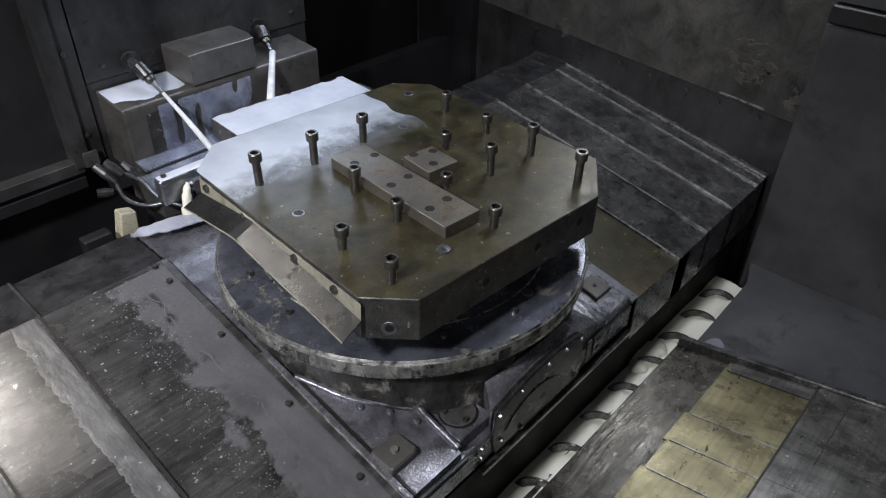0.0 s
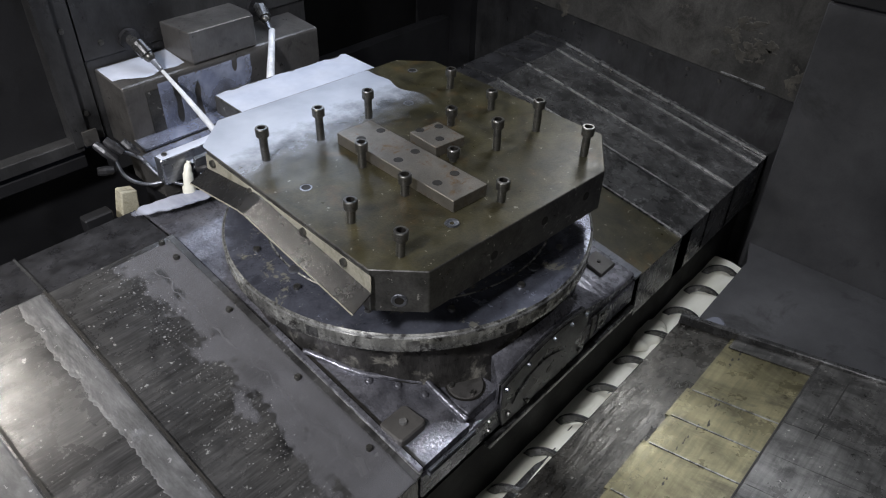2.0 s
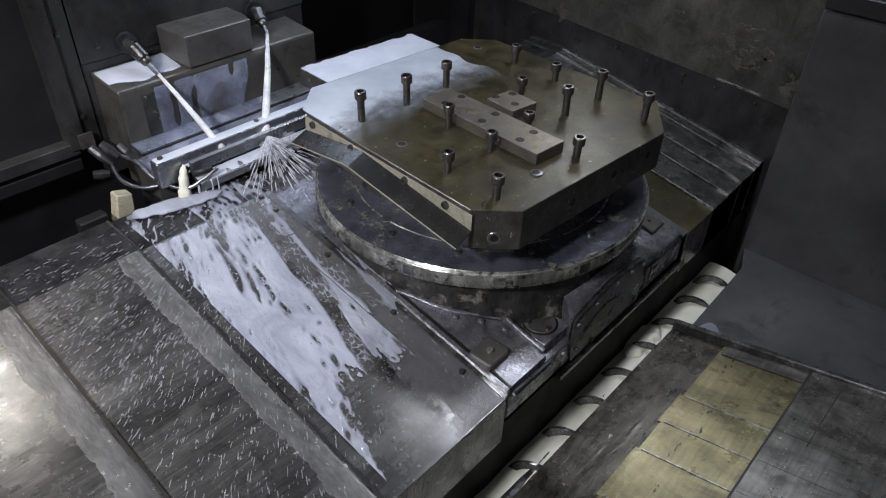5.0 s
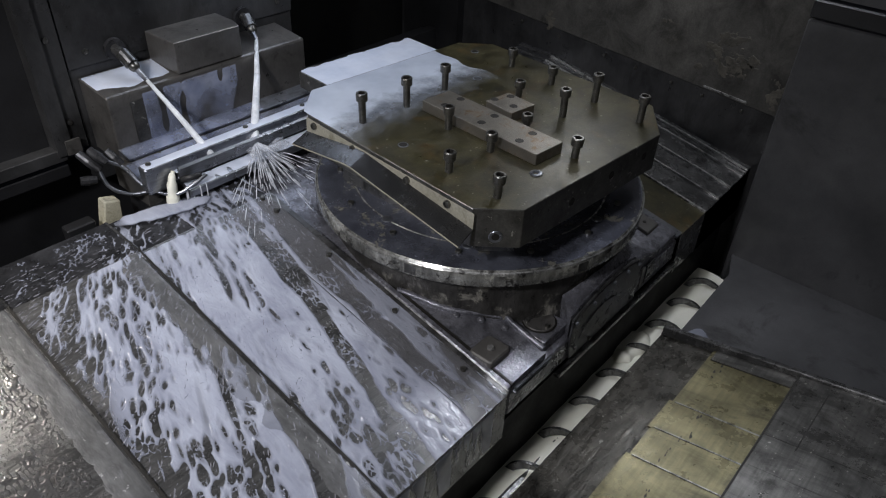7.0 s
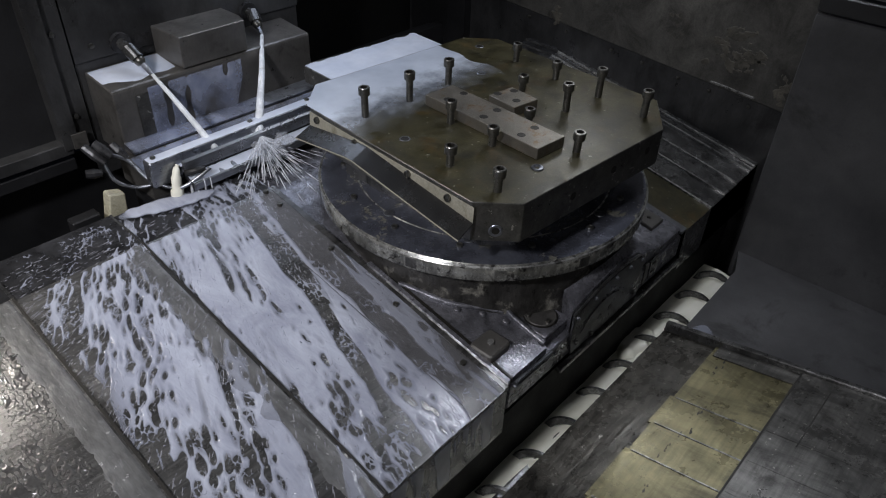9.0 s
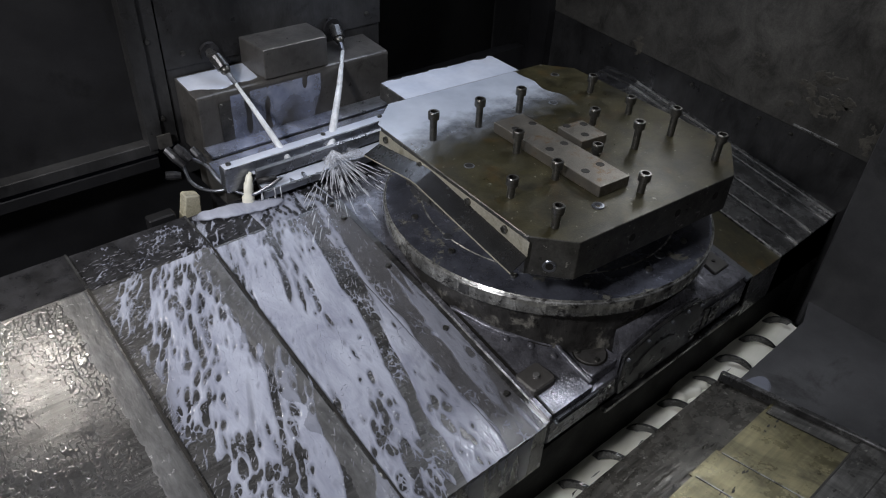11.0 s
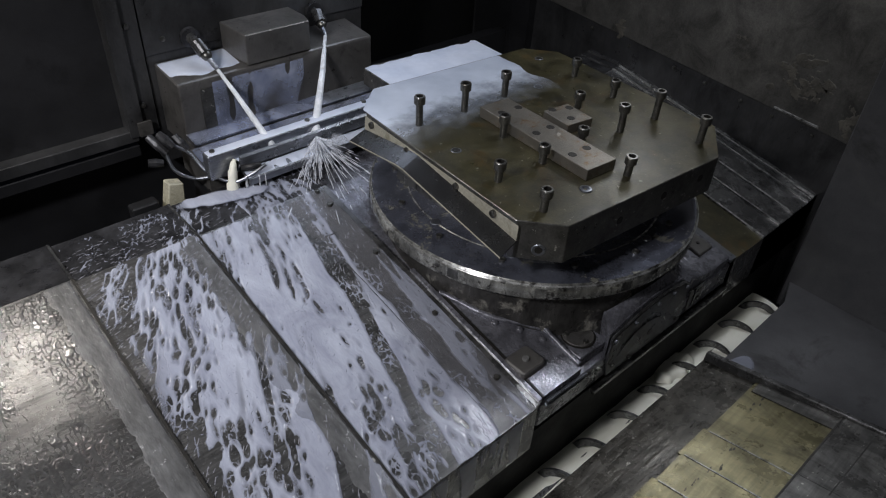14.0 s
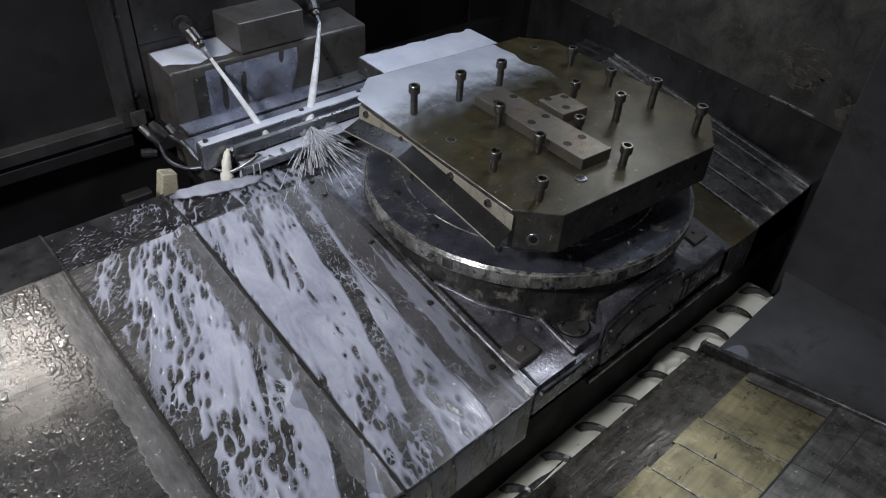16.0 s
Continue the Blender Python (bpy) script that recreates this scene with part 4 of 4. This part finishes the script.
# ---- coolant ----
def wall_patches():
    """Rubbed-through paint on the side wall."""
    spots = ((-0.246, 1.03, 0.035, 0.022, 1), (-0.257, 0.965, 0.05, 0.03, 2), (-0.2, 1.0, 0.022, 0.014, 3), (-0.40, 0.915, 0.024, 0.035, 4), (-0.31, 0.985, 0.02, 0.015, 5),
             (-0.06, 1.037, 0.022, 0.006, 6), (0.339, 0.945, 0.014, 0.028, 7), (-0.17, 0.935, 0.012, 0.01, 8))
    for y, z, a, b, k in spots:
        bm = contour(lambda u, v: 1 - ((u - y) / a) ** 2 - ((v - z) / b) ** 2 + 2.4 * noise.noise((u * 40, v * 60, k)) + 1.2 * noise.noise((u * 160, v * 160, k)), y - 2 * a, y + 2 * a, z - 2 * b, z + 2 * b, 0.0025, lambda u, v: 0.0, 0.0003)
        part("paint_patch", bm, M_PATCH, east_up, "pale rubbed paint patch").matrix_local = Matrix(((0, 0, -1, 1.0692), (1, 0, 0, 0), (0, 1, 0, 0), (0, 0, 0, 1)))


wall_patches()


def dried_film():
    """Dried coolant beside the saddle, with veins and a crust of specks along its edge."""
    def border(y):
        return -0.5 + 0.016 * noise.noise((y * 5, 0, 3)) + 0.012 * noise.noise((y * 28, 0, 4)) + 0.02 * y

    def patchy(x, y):
        soft = (x - border(y)) * 14 + 0.9 * noise.noise((x * 30, y * 16, 2)) + 0.4 * noise.noise((x * 110, y * 90, 5))
        return min(soft, (-0.388 - x) * 40, 0.5 + 0.5 * noise.noise((x * 14, y * 7, 2)))
    part("dried_film", contour(patchy, -0.57, -0.386, -0.39, 0.30, 0.004, lambda x, y: cover_z(y) + 0.0003, 0.0002), M_DRYSOFT, c1, "dull dried coolant", smooth=True)

    def vein(x, y):
        run = -0.455 + 0.03 * (0.25 - y) + 0.022 * noise.noise((y * 9, 0, 21)) + 0.012 * noise.noise((y * 31, 0, 22)) + 0.004 * noise.noise((y * 90, 0, 23))
        wide = 0.0012 + 0.002 * max(0.0, noise.noise((y * 12, 3, 9))) + 0.03 * max(0.0, -0.08 - y)
        return min((wide * (1 + 0.6 * noise.noise((x * 60, y * 60, 3))) - abs(x - run)) * 60, (0.26 - y) * 20, (y + 0.33) * 20)
    part("dried_vein", contour(vein, -0.54, -0.39, -0.34, 0.27, 0.0025, lambda x, y: cover_z(y) + 0.0006, 0.0002), M_DRY, c1, "pale winding run of dried coolant", smooth=True)
    rnd = random.Random(12)
    bm = bmesh.new()
    for k in range(640):
        y = rnd.uniform(-0.38, 0.30)
        x = border(y) + rnd.gauss(-0.012, 0.02 if k % 3 else 0.05)
        r = rnd.uniform(0.0005, 0.0017) * (1.3 if y > 0.1 else 1.0) * (1.8 if k % 23 == 0 else 1)
        top = bm.verts.new((x, y, cover_z(y) + 0.0008))
        ring = [bm.verts.new((x + r * math.cos(i * 1.047) * rnd.uniform(0.6, 1.2), y + r * math.sin(i * 1.047) * rnd.uniform(0.6, 1.2), cover_z(y) + 0.0001)) for i in range(6)]
        for i in range(6):
            bm.faces.new((top, ring[i], ring[(i + 1) % 6]))
    tagged(part("specks", bm, M_PALE, c1), "pale dried specks", kind="stuff")


dried_film()


def plate_films():
    def on_plate(x, y):
        far = 0.16 + 0.03 * noise.noise((y * 12, 0, 5)) - x
        return min((y - 0.02) * 4, far * 6, (B - 0.003 - y) * 12, (x + A - 0.002) * 12, (x + A + B - y - 0.083) * 12)
    film = single("coolant_film", contour(on_plate, -A, 0.2, 0.01, B, 0.006, lambda x, y: 1.0004, 0.0008), M_PFILM, "thin milky coolant film spread over the plate", "coolant", kind="stuff", smooth=True)
    film.matrix_basis = PLATE
    rides(film)

    def on_ledge(x, y):
        return min(0.495 + 0.012 * noise.noise((x * 25, 0, 3)) + 0.006 * noise.noise((x * 80, 0, 3)) - y, x + 0.152, 0.22 - x) * 8
    film = single("coolant_film", contour(on_ledge, -0.16, 0.236, B + 0.001, 0.505, 0.005, lambda x, y: 0.9725, 0.0012), M_FILM, "milky coolant standing on the back ledge", "coolant", kind="stuff", smooth=True)
    film.matrix_basis = PLATE
    rides(film)


plate_films()


def jet_mesh(a, b, r0, r1, seed):
    n = 14
    pts, rad = [], []
    for i in range(n + 1):
        s = i / n
        p = Vector(a).lerp(Vector(b), s)
        p.z -= 0.012 * (s * s - s)
        p.x += 0.002 * s * noise.noise((s * 9, seed, 0))
        pts.append(p)
        rad.append((r0 + (r1 - r0) * s) * (1 + 0.25 * s * noise.noise((s * 14, seed, 3))))
    return tube(pts, rad, 12)


def washes():
    """Coolant standing and running where the jets land."""
    root = thing("coolant_wash", "bluish coolant washing over block, rail and gutter", "coolant", kind="stuff")

    def streaky(x, y):
        return 0.2 + 0.5 * noise.noise((x * 60, y * 9, 3)) + 0.3 * noise.noise((x * 20, y * 30, 5))
    rail = contour(lambda x, y: min((y - 0.434) * 60, (0.462 - y) * 60, (x + 0.295) * 10, 0.35 + streaky(x, y)), -0.3, 0.35, 0.432, 0.466, 0.004, lambda x, y: 0.9082, 0.0014)
    part("rail_film", rail, M_FILM, root, smooth=True)
    gut = contour(lambda x, y: min((y - 0.4215) * 80, (0.4345 - y) * 80, (x + 0.235) * 10), -0.236, 0.35, 0.419, 0.436, 0.003, lambda x, y: 0.883 + 0.003 * noise.noise((x * 30, y * 30, 0)), 0.002)
    part("gutter_fill", gut, M_FILM, root, smooth=True)
    lip = contour(lambda x, y: min((y - 0.389) * 60, (0.417 - y) * 60, 0.12 + streaky(x, y)), -0.23, 0.35, 0.387, 0.419, 0.004, lambda x, y: 0.8525 + 0.31 * (y - 0.392), 0.0012)
    part("lip_film", lip, M_FILM, root, smooth=True)
    top = contour(lambda x, y: min((x + 0.267) * 8, (-0.095 - x) * 8, (y - 0.625 - 0.02 * noise.noise((x * 18, 0, 2)) - 0.15 * max(0, -0.2 - x)) * 20, (0.712 - y) * 20), -0.3, -0.03, 0.6, 0.716, 0.005, lambda x, y: 1.0086 + 0.1095 * (y - 0.61), 0.001)
    part("block_top_film", top, M_FILM, root, smooth=True)
    up = Matrix.Translation((0, 0.5955, 0)) @ Matrix.Rotation(math.pi / 2, 4, "X")
    face = contour(lambda x, z: min(0.22 + 0.8 * noise.noise((x * 38, z * 3, 3)) + 0.3 * noise.noise((x * 20, z * 20, 5)), (x + 0.19) * 12, (0.02 - x) * 12 + 1.5 * noise.noise((x * 10, z * 10, 8)), (0.997 - z) * 20, (z - 0.85) * 20), -0.2, 0.06, 0.84, 1.0, 0.004, lambda x, z: 0.0, 0.0012)
    part("block_face_film", face, M_WASH, root, smooth=True).matrix_local = up
    foot = contour(lambda x, y: min((y - 0.556) * 60, (0.598 - y) * 60, (x + 0.27) * 9, 0.2 + streaky(x, y)), -0.3, 0.1, 0.553, 0.6, 0.005, lambda x, y: 0.8765 + 0.178 * (y - 0.555), 0.001)
    part("foot_film", foot, M_WASH, root, smooth=True)
    ramp_film = contour(lambda x, y: min((y - 0.466) * 40, (0.554 - y) * 40, (x + 0.285) * 9, 0.1 + streaky(y, x * 0.6) + 0.3 * noise.noise((x * 25, y * 25, 4))), -0.29, 0.3, 0.464, 0.556, 0.005, lambda x, y: 0.8505 + 0.2065 * (y - 0.464), 0.0012)
    part("ramp_film", ramp_film, M_WASH, root, smooth=True)
    pour = tube(smooth_line([(-0.238, 0.428, 0.886), (-0.25, 0.422, 0.872), (-0.257, 0.414, 0.842), (-0.262, 0.41, 0.812)]), [0.005] * 3 + [0.008] * 5 + [0.0105] * 5 + [0.014] * 6, 14)
    for v in pour.verts:
        v.co += 0.0035 * noise.noise_vector(Vector((v.co.x * 60, v.co.y * 60, v.co.z * 14)))
    part("pour", pour, M_CREAMY, root, "white stream falling off the gutter end", smooth=True)
    for x, y, r in ((-0.205, 0.389, 0.0018), (-0.19, 0.388, 0.0012), (-0.232, 0.4, 0.003)):
        part("drip", tube([(x, y, 0.853), (x + 0.001, y, 0.838), (x, y - 0.001, 0.815)], [r * 0.7, r, r * 1.3], 8), M_SPRAY, root, smooth=True)
    part("drip", tube([(-0.222, 0.392, 0.85), (-0.221, 0.39, 0.818)], [0.0015, 0.0022], 8), M_SPRAY, root)
    pud = contour(lambda x, y: 0.9 - ((x + 0.295) / 0.105) ** 2 - ((y - 0.395 + 0.22 * (x + 0.295)) / 0.028) ** 2 + 0.5 * noise.noise((x * 40, y * 40, 1)), -0.42, -0.17, 0.31, 0.44, 0.004, lambda x, y: 0.8225 + 0.03 * (y - 0.31), 0.002)
    part("puddle", pud, M_FLOW, root, smooth=True)
    foam = contour(lambda x, y: 0.7 - ((x - 0.46) / 0.09) ** 2 - ((y + 0.405) / 0.04) ** 2 + 0.5 * noise.noise((x * 40, y * 40, 6)), 0.34, 0.58, -0.48, -0.36, 0.006, lambda x, y: 0.421 + 0.006 * noise.noise((x * 50, y * 50, 2)), 0.014)
    part("foam", foam, M_CREAMY, root, smooth=True)

    spill = contour(lambda x, y: 0.8 - ((x - 0.57) / 0.05) ** 2 - ((y + 0.52) / 0.035) ** 2 + 0.5 * noise.noise((x * 30, y * 30, 6)), 0.5, 0.65, -0.57, -0.476, 0.006, lambda x, y: 0.4455, 0.001)
    part("spill", spill, M_THIN, root, smooth=True)


washes()
JETS = thing("coolant_jets", "two thin white coolant jets from the nozzles", "coolant")
J1 = part("jet", jet_mesh(NOZ[0][1], (-0.14, 0.428, 0.884), 0.0042, 0.0085, 1), M_SPRAY, JETS, smooth=True)
J2 = part("jet", jet_mesh(NOZ[1][1], (0.09, 0.554, 0.970), 0.0045, 0.0075, 2), M_SPRAY, JETS, smooth=True)
J3 = part("jet", jet_mesh((0.09, 0.554, 0.970), (-0.03, 0.422, 0.878), 0.0075, 0.011, 3), M_SPRAY, JETS, smooth=True)

HIT = Vector((-0.03, 0.415, 0.872))


def flow_field(x, y, seed):
    """Milky sheet on a slope: round holes near the splash, drawn-out dark chains lower down, lace at its far side."""
    dx, u = x - HIT.x, HIT.y - y
    across = dx / (0.3 + 0.4 * max(u, 0.0)) * 0.5
    r = math.hypot(dx, u)
    bend = 0.5 * noise.noise((x * 14, y * 14, seed)) + 0.25 * noise.noise((x * 45, y * 45, seed))
    far = max(0.0, min(1.0, (r - 0.2) * 4))
    # holes: many and small near the splash, longer further down
    d, _ = noise.voronoi((across * 66 + bend, u * (50 - 24 * far) + bend, seed))
    room = 0.26 + 0.1 * (1 - far) + 0.62 * noise.noise((across * 16, u * 5, seed + 3)) - 0.2 * max(0.0, far - 0.4) + (0.23 if x < -0.405 else 0.0) + 0.35 * max(0.0, -0.46 - across)
    hole = (d[0] - room) * 1.1
    # dark chains along the fall, each a net of thin white threads
    chain = noise.noise((across * 21 + 0.3 * bend, u * 1.7, seed + 11)) + 0.35 * noise.noise((across * 55, u * 9, seed + 12))
    band = (0.23 + (0.12 if x < -0.4 else 0.0) + 1.1 * max(0.0, 0.28 - u) - chain) * 1.8
    d2, _ = noise.voronoi((across * 95 + bend, u * 50 + bend, seed + 5))
    thread = (0.06 + 0.2 * noise.noise((across * 30, u * 14, seed + 6)) - (d2[1] - d2[0])) * 0.8
    body = min(hole, band)
    # lace at the far side and on the flat part behind the slope
    lace = (0.5 if y > 0.305 and x < -0.28 else 0.0)
    depth = min(0.8, max(body - lace, min(thread, 0.14) if body < 0.1 else -1.0))
    return depth * (0.3 + 0.7 * far) if depth > 0 else depth


FLOW = []


def flow_sheets():
    """Milky sheets on the two cover sheets under the splash, split in rigid pieces by the time the front reaches them."""
    root = thing("coolant_flow", "milky coolant sheets running down the way covers", "coolant", kind="stuff")
    for lift, xa, xb, first, last, count in ((0.0, -0.4, -0.092, 3.85, 5.7, 15), (0.006, -0.655, -0.406, 5.25, 6.9, 11)):
        @functools.lru_cache(None)
        def field(x, y):
            f = flow_field(x, y, 2.0 + lift * 900)
            f = min(f, (x + 0.64 + 0.02 * noise.noise((y * 8, 0, 9))) * 6)
            if lift and y < 0.28:
                f -= 0.17 * max(0.0, min(1.0, (x + 0.452 + 0.012 * noise.noise((y * 14, x * 20, 3))) * 60))
            if not lift:
                f -= 0.3 * max(0.0, min(1.0, (x + 0.15 + 0.03 * noise.noise((y * 5, 0, 13))) * 20)) * (0.6 + noise.noise((x * 70, y * 5, 2)))
            return min(f, 6 * (0.425 + 0.03 * noise.noise((x * 30, 1, 1)) - y))

        @functools.lru_cache(None)
        def arrival(x, y):
            away = math.hypot(x + 0.12, 0.42 - y)
            across = (x - HIT.x) / (0.3 + 0.4 * max(HIT.y - y, 0.0)) * 0.5
            rag = 0.16 * noise.noise((across * 45, y * 7, 4)) + 0.12 * noise.noise((across * 110, y * 22, 5)) + 0.1 * noise.noise((x * 160, y * 90, 6))
            if lift:
                return 5.3 + 1.5 * away + rag
            finger = max(0.0, 1 - (x + 0.4) / 0.07) * max(0.0, min(1.0, (away - 0.35) * 5))
            return 3.8 + 0.95 * away + 2.4 * max(0.0, away - 0.4) - 0.65 * finger + (0.35 if x > -0.18 else 0.0) * (away > 0.25) + 1.3 * rag
        cell = 0.0021
        for k in range(count):
            t0, t1 = first + (last - first) * k / count, first + (last - first) * (k + 1) / count

            def span(x, y):
                t = arrival(x, y)
                return min((t - t0 + 0.01) * 3 if k else 1.0, (t1 - t) * 3 if k < count - 1 else 1.0)
            bm = contour(field, xa, xb, -0.391, 0.43, cell, lambda x, y: cover_z(y, lift) + 0.0007 + 0.03 * max(0, y - 0.31), 0.002, span)
            if len(bm.faces) == 0:
                bm.free()
                continue
            ob = part("sheet", bm, M_FLOW, root, smooth=True)
            ob.data.materials.append(M_THIN)
            for p in ob.data.polygons:
                if p.center.x + 0.04 * noise.noise(p.center * 22) > (-0.452 if lift else -0.145) and p.center.y < 0.29:
                    p.material_index = 1
            FLOW.append((ob, t0))
    # runs down the front faces of the two sheets
    for x0, x1, k in ((-0.4, -0.095, 1), (-0.655, -0.407, 2)):
        run = contour(lambda x, z: min(0.25 + 0.9 * noise.noise((x * 40, z * 4, k)) + 0.3 * noise.noise((x * 120, z * 20, k)) - 2.2 * max(0.0, 0.655 - z) * (1 + noise.noise((x * 30, 0, k))), (0.671 - z) * 60), x0, x1, 0.56, 0.674, 0.004, lambda x, z: 0.0, 0.001)
        ob = part("front_run", run, M_THIN, root, smooth=True)
        ob.matrix_basis = Matrix.Translation((0, -0.3945, 0)) @ Matrix.Rotation(math.pi / 2, 4, "X")
        RUNS.append(ob)
    return root


RUNS = []
flow_sheets()


def spray():
    root = thing("coolant_spray", "white coolant spray bursting off the gutter", "coolant", kind="stuff")
    rnd = random.Random(5)
    out = []
    for k in range(290):
        length = rnd.uniform(0.008, 0.06)
        r = rnd.uniform(0.0005, 0.0017)
        s = part("streak", tube([(0, 0, -length / 2), (0, 0, 0), (0, 0, length / 2)], [r * 0.3, r, r * 0.6], 6), M_PLUME, root, smooth=True)
        out.append((s, max(-1.2, min(1.2, rnd.gauss(0, 0.55))), rnd.uniform(0.0, 1.0), rnd.random(), rnd.uniform(0.3, 1.0)))
    return out


def mist():
    root = thing("coolant_mist", "thin white mist round the splash", "coolant", kind="stuff")
    rnd = random.Random(8)
    out = []
    for k in range(9):
        bm = bmesh.new()
        bmesh.ops.create_icosphere(bm, subdivisions=3, radius=1.0)
        a, b, c = rnd.uniform(0.008, 0.02), rnd.uniform(0.006, 0.012), rnd.uniform(0.008, 0.018)
        for v in bm.verts:
            n = 1 + 0.35 * noise.noise(v.co * 1.7 + Vector((k, 0, 0)))
            v.co = Vector((v.co.x * a, v.co.y * b, v.co.z * c)) * n
        ob = part("puff", bm, M_MIST, root, smooth=True)
        out.append((ob, HIT + Vector((rnd.uniform(-0.05, 0.05), rnd.uniform(-0.05, 0.0), rnd.uniform(-0.03, 0.015)))))
    return out


MIST = mist()


def droplets():
    """Pale streaks thrown over the covers first, then clear worm-like beads on the outer sheet."""
    root = thing("coolant_beads", "small wet beads and runs of coolant on the covers", "coolant", kind="stuff")
    rnd = random.Random(3)
    out = []
    for lift, x0, x1, count in ((0.0073, -0.66, -0.41, 1500), (0.0008, -0.41, -0.1, 800)):
        bm = bmesh.new()
        for k in range(count):
            x, y = rnd.uniform(x0, x1), rnd.uniform(-0.36, 0.4) if k % 3 else rnd.uniform(0.0, 0.3)
            a = rnd.uniform(0.0004, 0.0012)
            b = a * rnd.uniform(2, 9)
            t = math.atan2(x - HIT.x, HIT.y - y) + rnd.uniform(-0.2, 0.2)
            z = cover_z(y, lift) + 0.03 * max(0, y - 0.31)
            top = bm.verts.new((x, y, z + a * 0.6))
            ring = []
            for i in range(8):
                u, v = a * math.cos(i * math.pi / 4), b * math.sin(i * math.pi / 4)
                px, py = x + u * math.cos(t) + v * math.sin(t), y + u * math.sin(t) - v * math.cos(t)
                ring.append(bm.verts.new((px, py, cover_z(py, lift) + 0.03 * max(0, py - 0.31) - 0.0003)))
            for i in range(8):
                bm.faces.new((top, ring[i], ring[(i + 1) % 8]))
        bmesh.ops.recalc_face_normals(bm, faces=bm.faces)
        out.append((part("streaks", bm, M_LACE, root, smooth=True), 4.25, 4.9))

    def worms(x, y):
        bend = 0.8 * noise.noise((x * 25, y * 25, 2))
        ridge = 0.16 - abs(noise.noise((x * 150 + bend, y * 95 + bend, 7))) + 0.25 * noise.noise((x * 12, y * 9, 3))
        return min(ridge * 2, 0.3) - 1.2 * max(0.0, -0.1 - y + 0.25 * noise.noise((x * 7, y * 7, 5))) - max(0.0, (x + 0.715) * 12)
    for k in range(3):
        x0 = -1.0 + 0.115 * k
        bm = contour(worms, x0, x0 + 0.115, -0.3, 0.305, 0.0019, lambda x, y: cover_z(y, 0.012) + 0.0002, 0.00045)
        out.append((part("beads", bm, M_WET, root, smooth=True), 5.3 + 0.2 * (2 - k), 6.3 + 0.3 * (2 - k)))
    return out


BEADS = droplets()
SPRAY = spray()


def motions():
    for ob, share, base in RIDERS:
        if share:
            walk(ob, [(t, Matrix.Translation((d * share, 0, 0)) @ base) for t, d in TRAVEL])
    walk(AUGER, [(0.25 * k, pose(0, -0.432, 0.402, -155 - 53.1 * k)) for k in range(65)])
    walk(J3, [(0, pose(0.068, 0.075, 0.053)), (3.45, pose(0.068, 0.075, 0.053)), (3.75, pose(0, 0, 0)), (16, pose(0, 0, 0))])
    for ob, start in FLOW:
        rows = [(0, pose(0, 0.03, -0.03)), (start, pose(0, 0.03, -0.03)), (start + 0.12, pose(0, 0, 0))]
        t, k = start + 0.75, 0
        while t < 15.9:
            k += 1
            rows.append((t, pose(0, -0.003 * (k % 2), 0)))
            t += 0.4
        rows.append((16, pose(0, 0, 0)))
        walk(ob, rows)
    for ob, rise, rest in BEADS:
        walk(ob, [(0, pose(0, 0, -0.04)), (rise, pose(0, 0, -0.04)), (rest, pose(0, 0, 0)), (16, pose(0, 0, 0))])
    for ob in RUNS:
        m = ob.matrix_basis.copy()
        back = Matrix.Translation((0, 0.03, 0)) @ m
        walk(ob, [(0, back), (5.3, back), (6.4, m), (16, m)])
    for k, (ob, place) in enumerate(MIST):
        inside = pose(HIT.x, 0.449, 0.876)
        rows = [(0, inside), (3.6, inside), (3.8, pose(*place))]
        for i in range(24):
            rows.append((4.2 + 0.49 * i, pose(place.x + 0.006 * (i % 2), place.y - 0.004 * ((i + k) % 3), place.z, 0, 0, 25 * (i % 2))))
        walk(ob, rows + [(16, pose(*place))])
    for ob, ang, steep, phase, speed in SPRAY:
        home = pose(HIT.x + 0.05 * ang, 0.45, 0.87, 0, 80, 0)
        way = Vector((math.sin(ang) * 0.9 - 0.08, -0.35 - 0.55 * steep, -0.25 - 0.25 * (1 - steep)))
        q = way.to_track_quat("Z", "Y").to_matrix().to_4x4()
        rows = [(0, home), (3.62, home)]
        t = 3.72 + 0.25 * phase
        def flight(u):
            return Matrix.Translation(HIT + way * (u * 0.26 * speed) + Vector((0, 0, 0.012 - 0.012 * u * u))) @ q
        while t < 15.7:
            rows += [(t + 0.22 * u, flight(u)) for u in (0.08, 0.55, 1.0)]
            t += 0.2667
        rows += [(t + 0.02, flight(0.08)), (16, flight(max(0.15, min(1.0, (16 - t) / 0.22))))]
        walk(ob, rows)


motions()
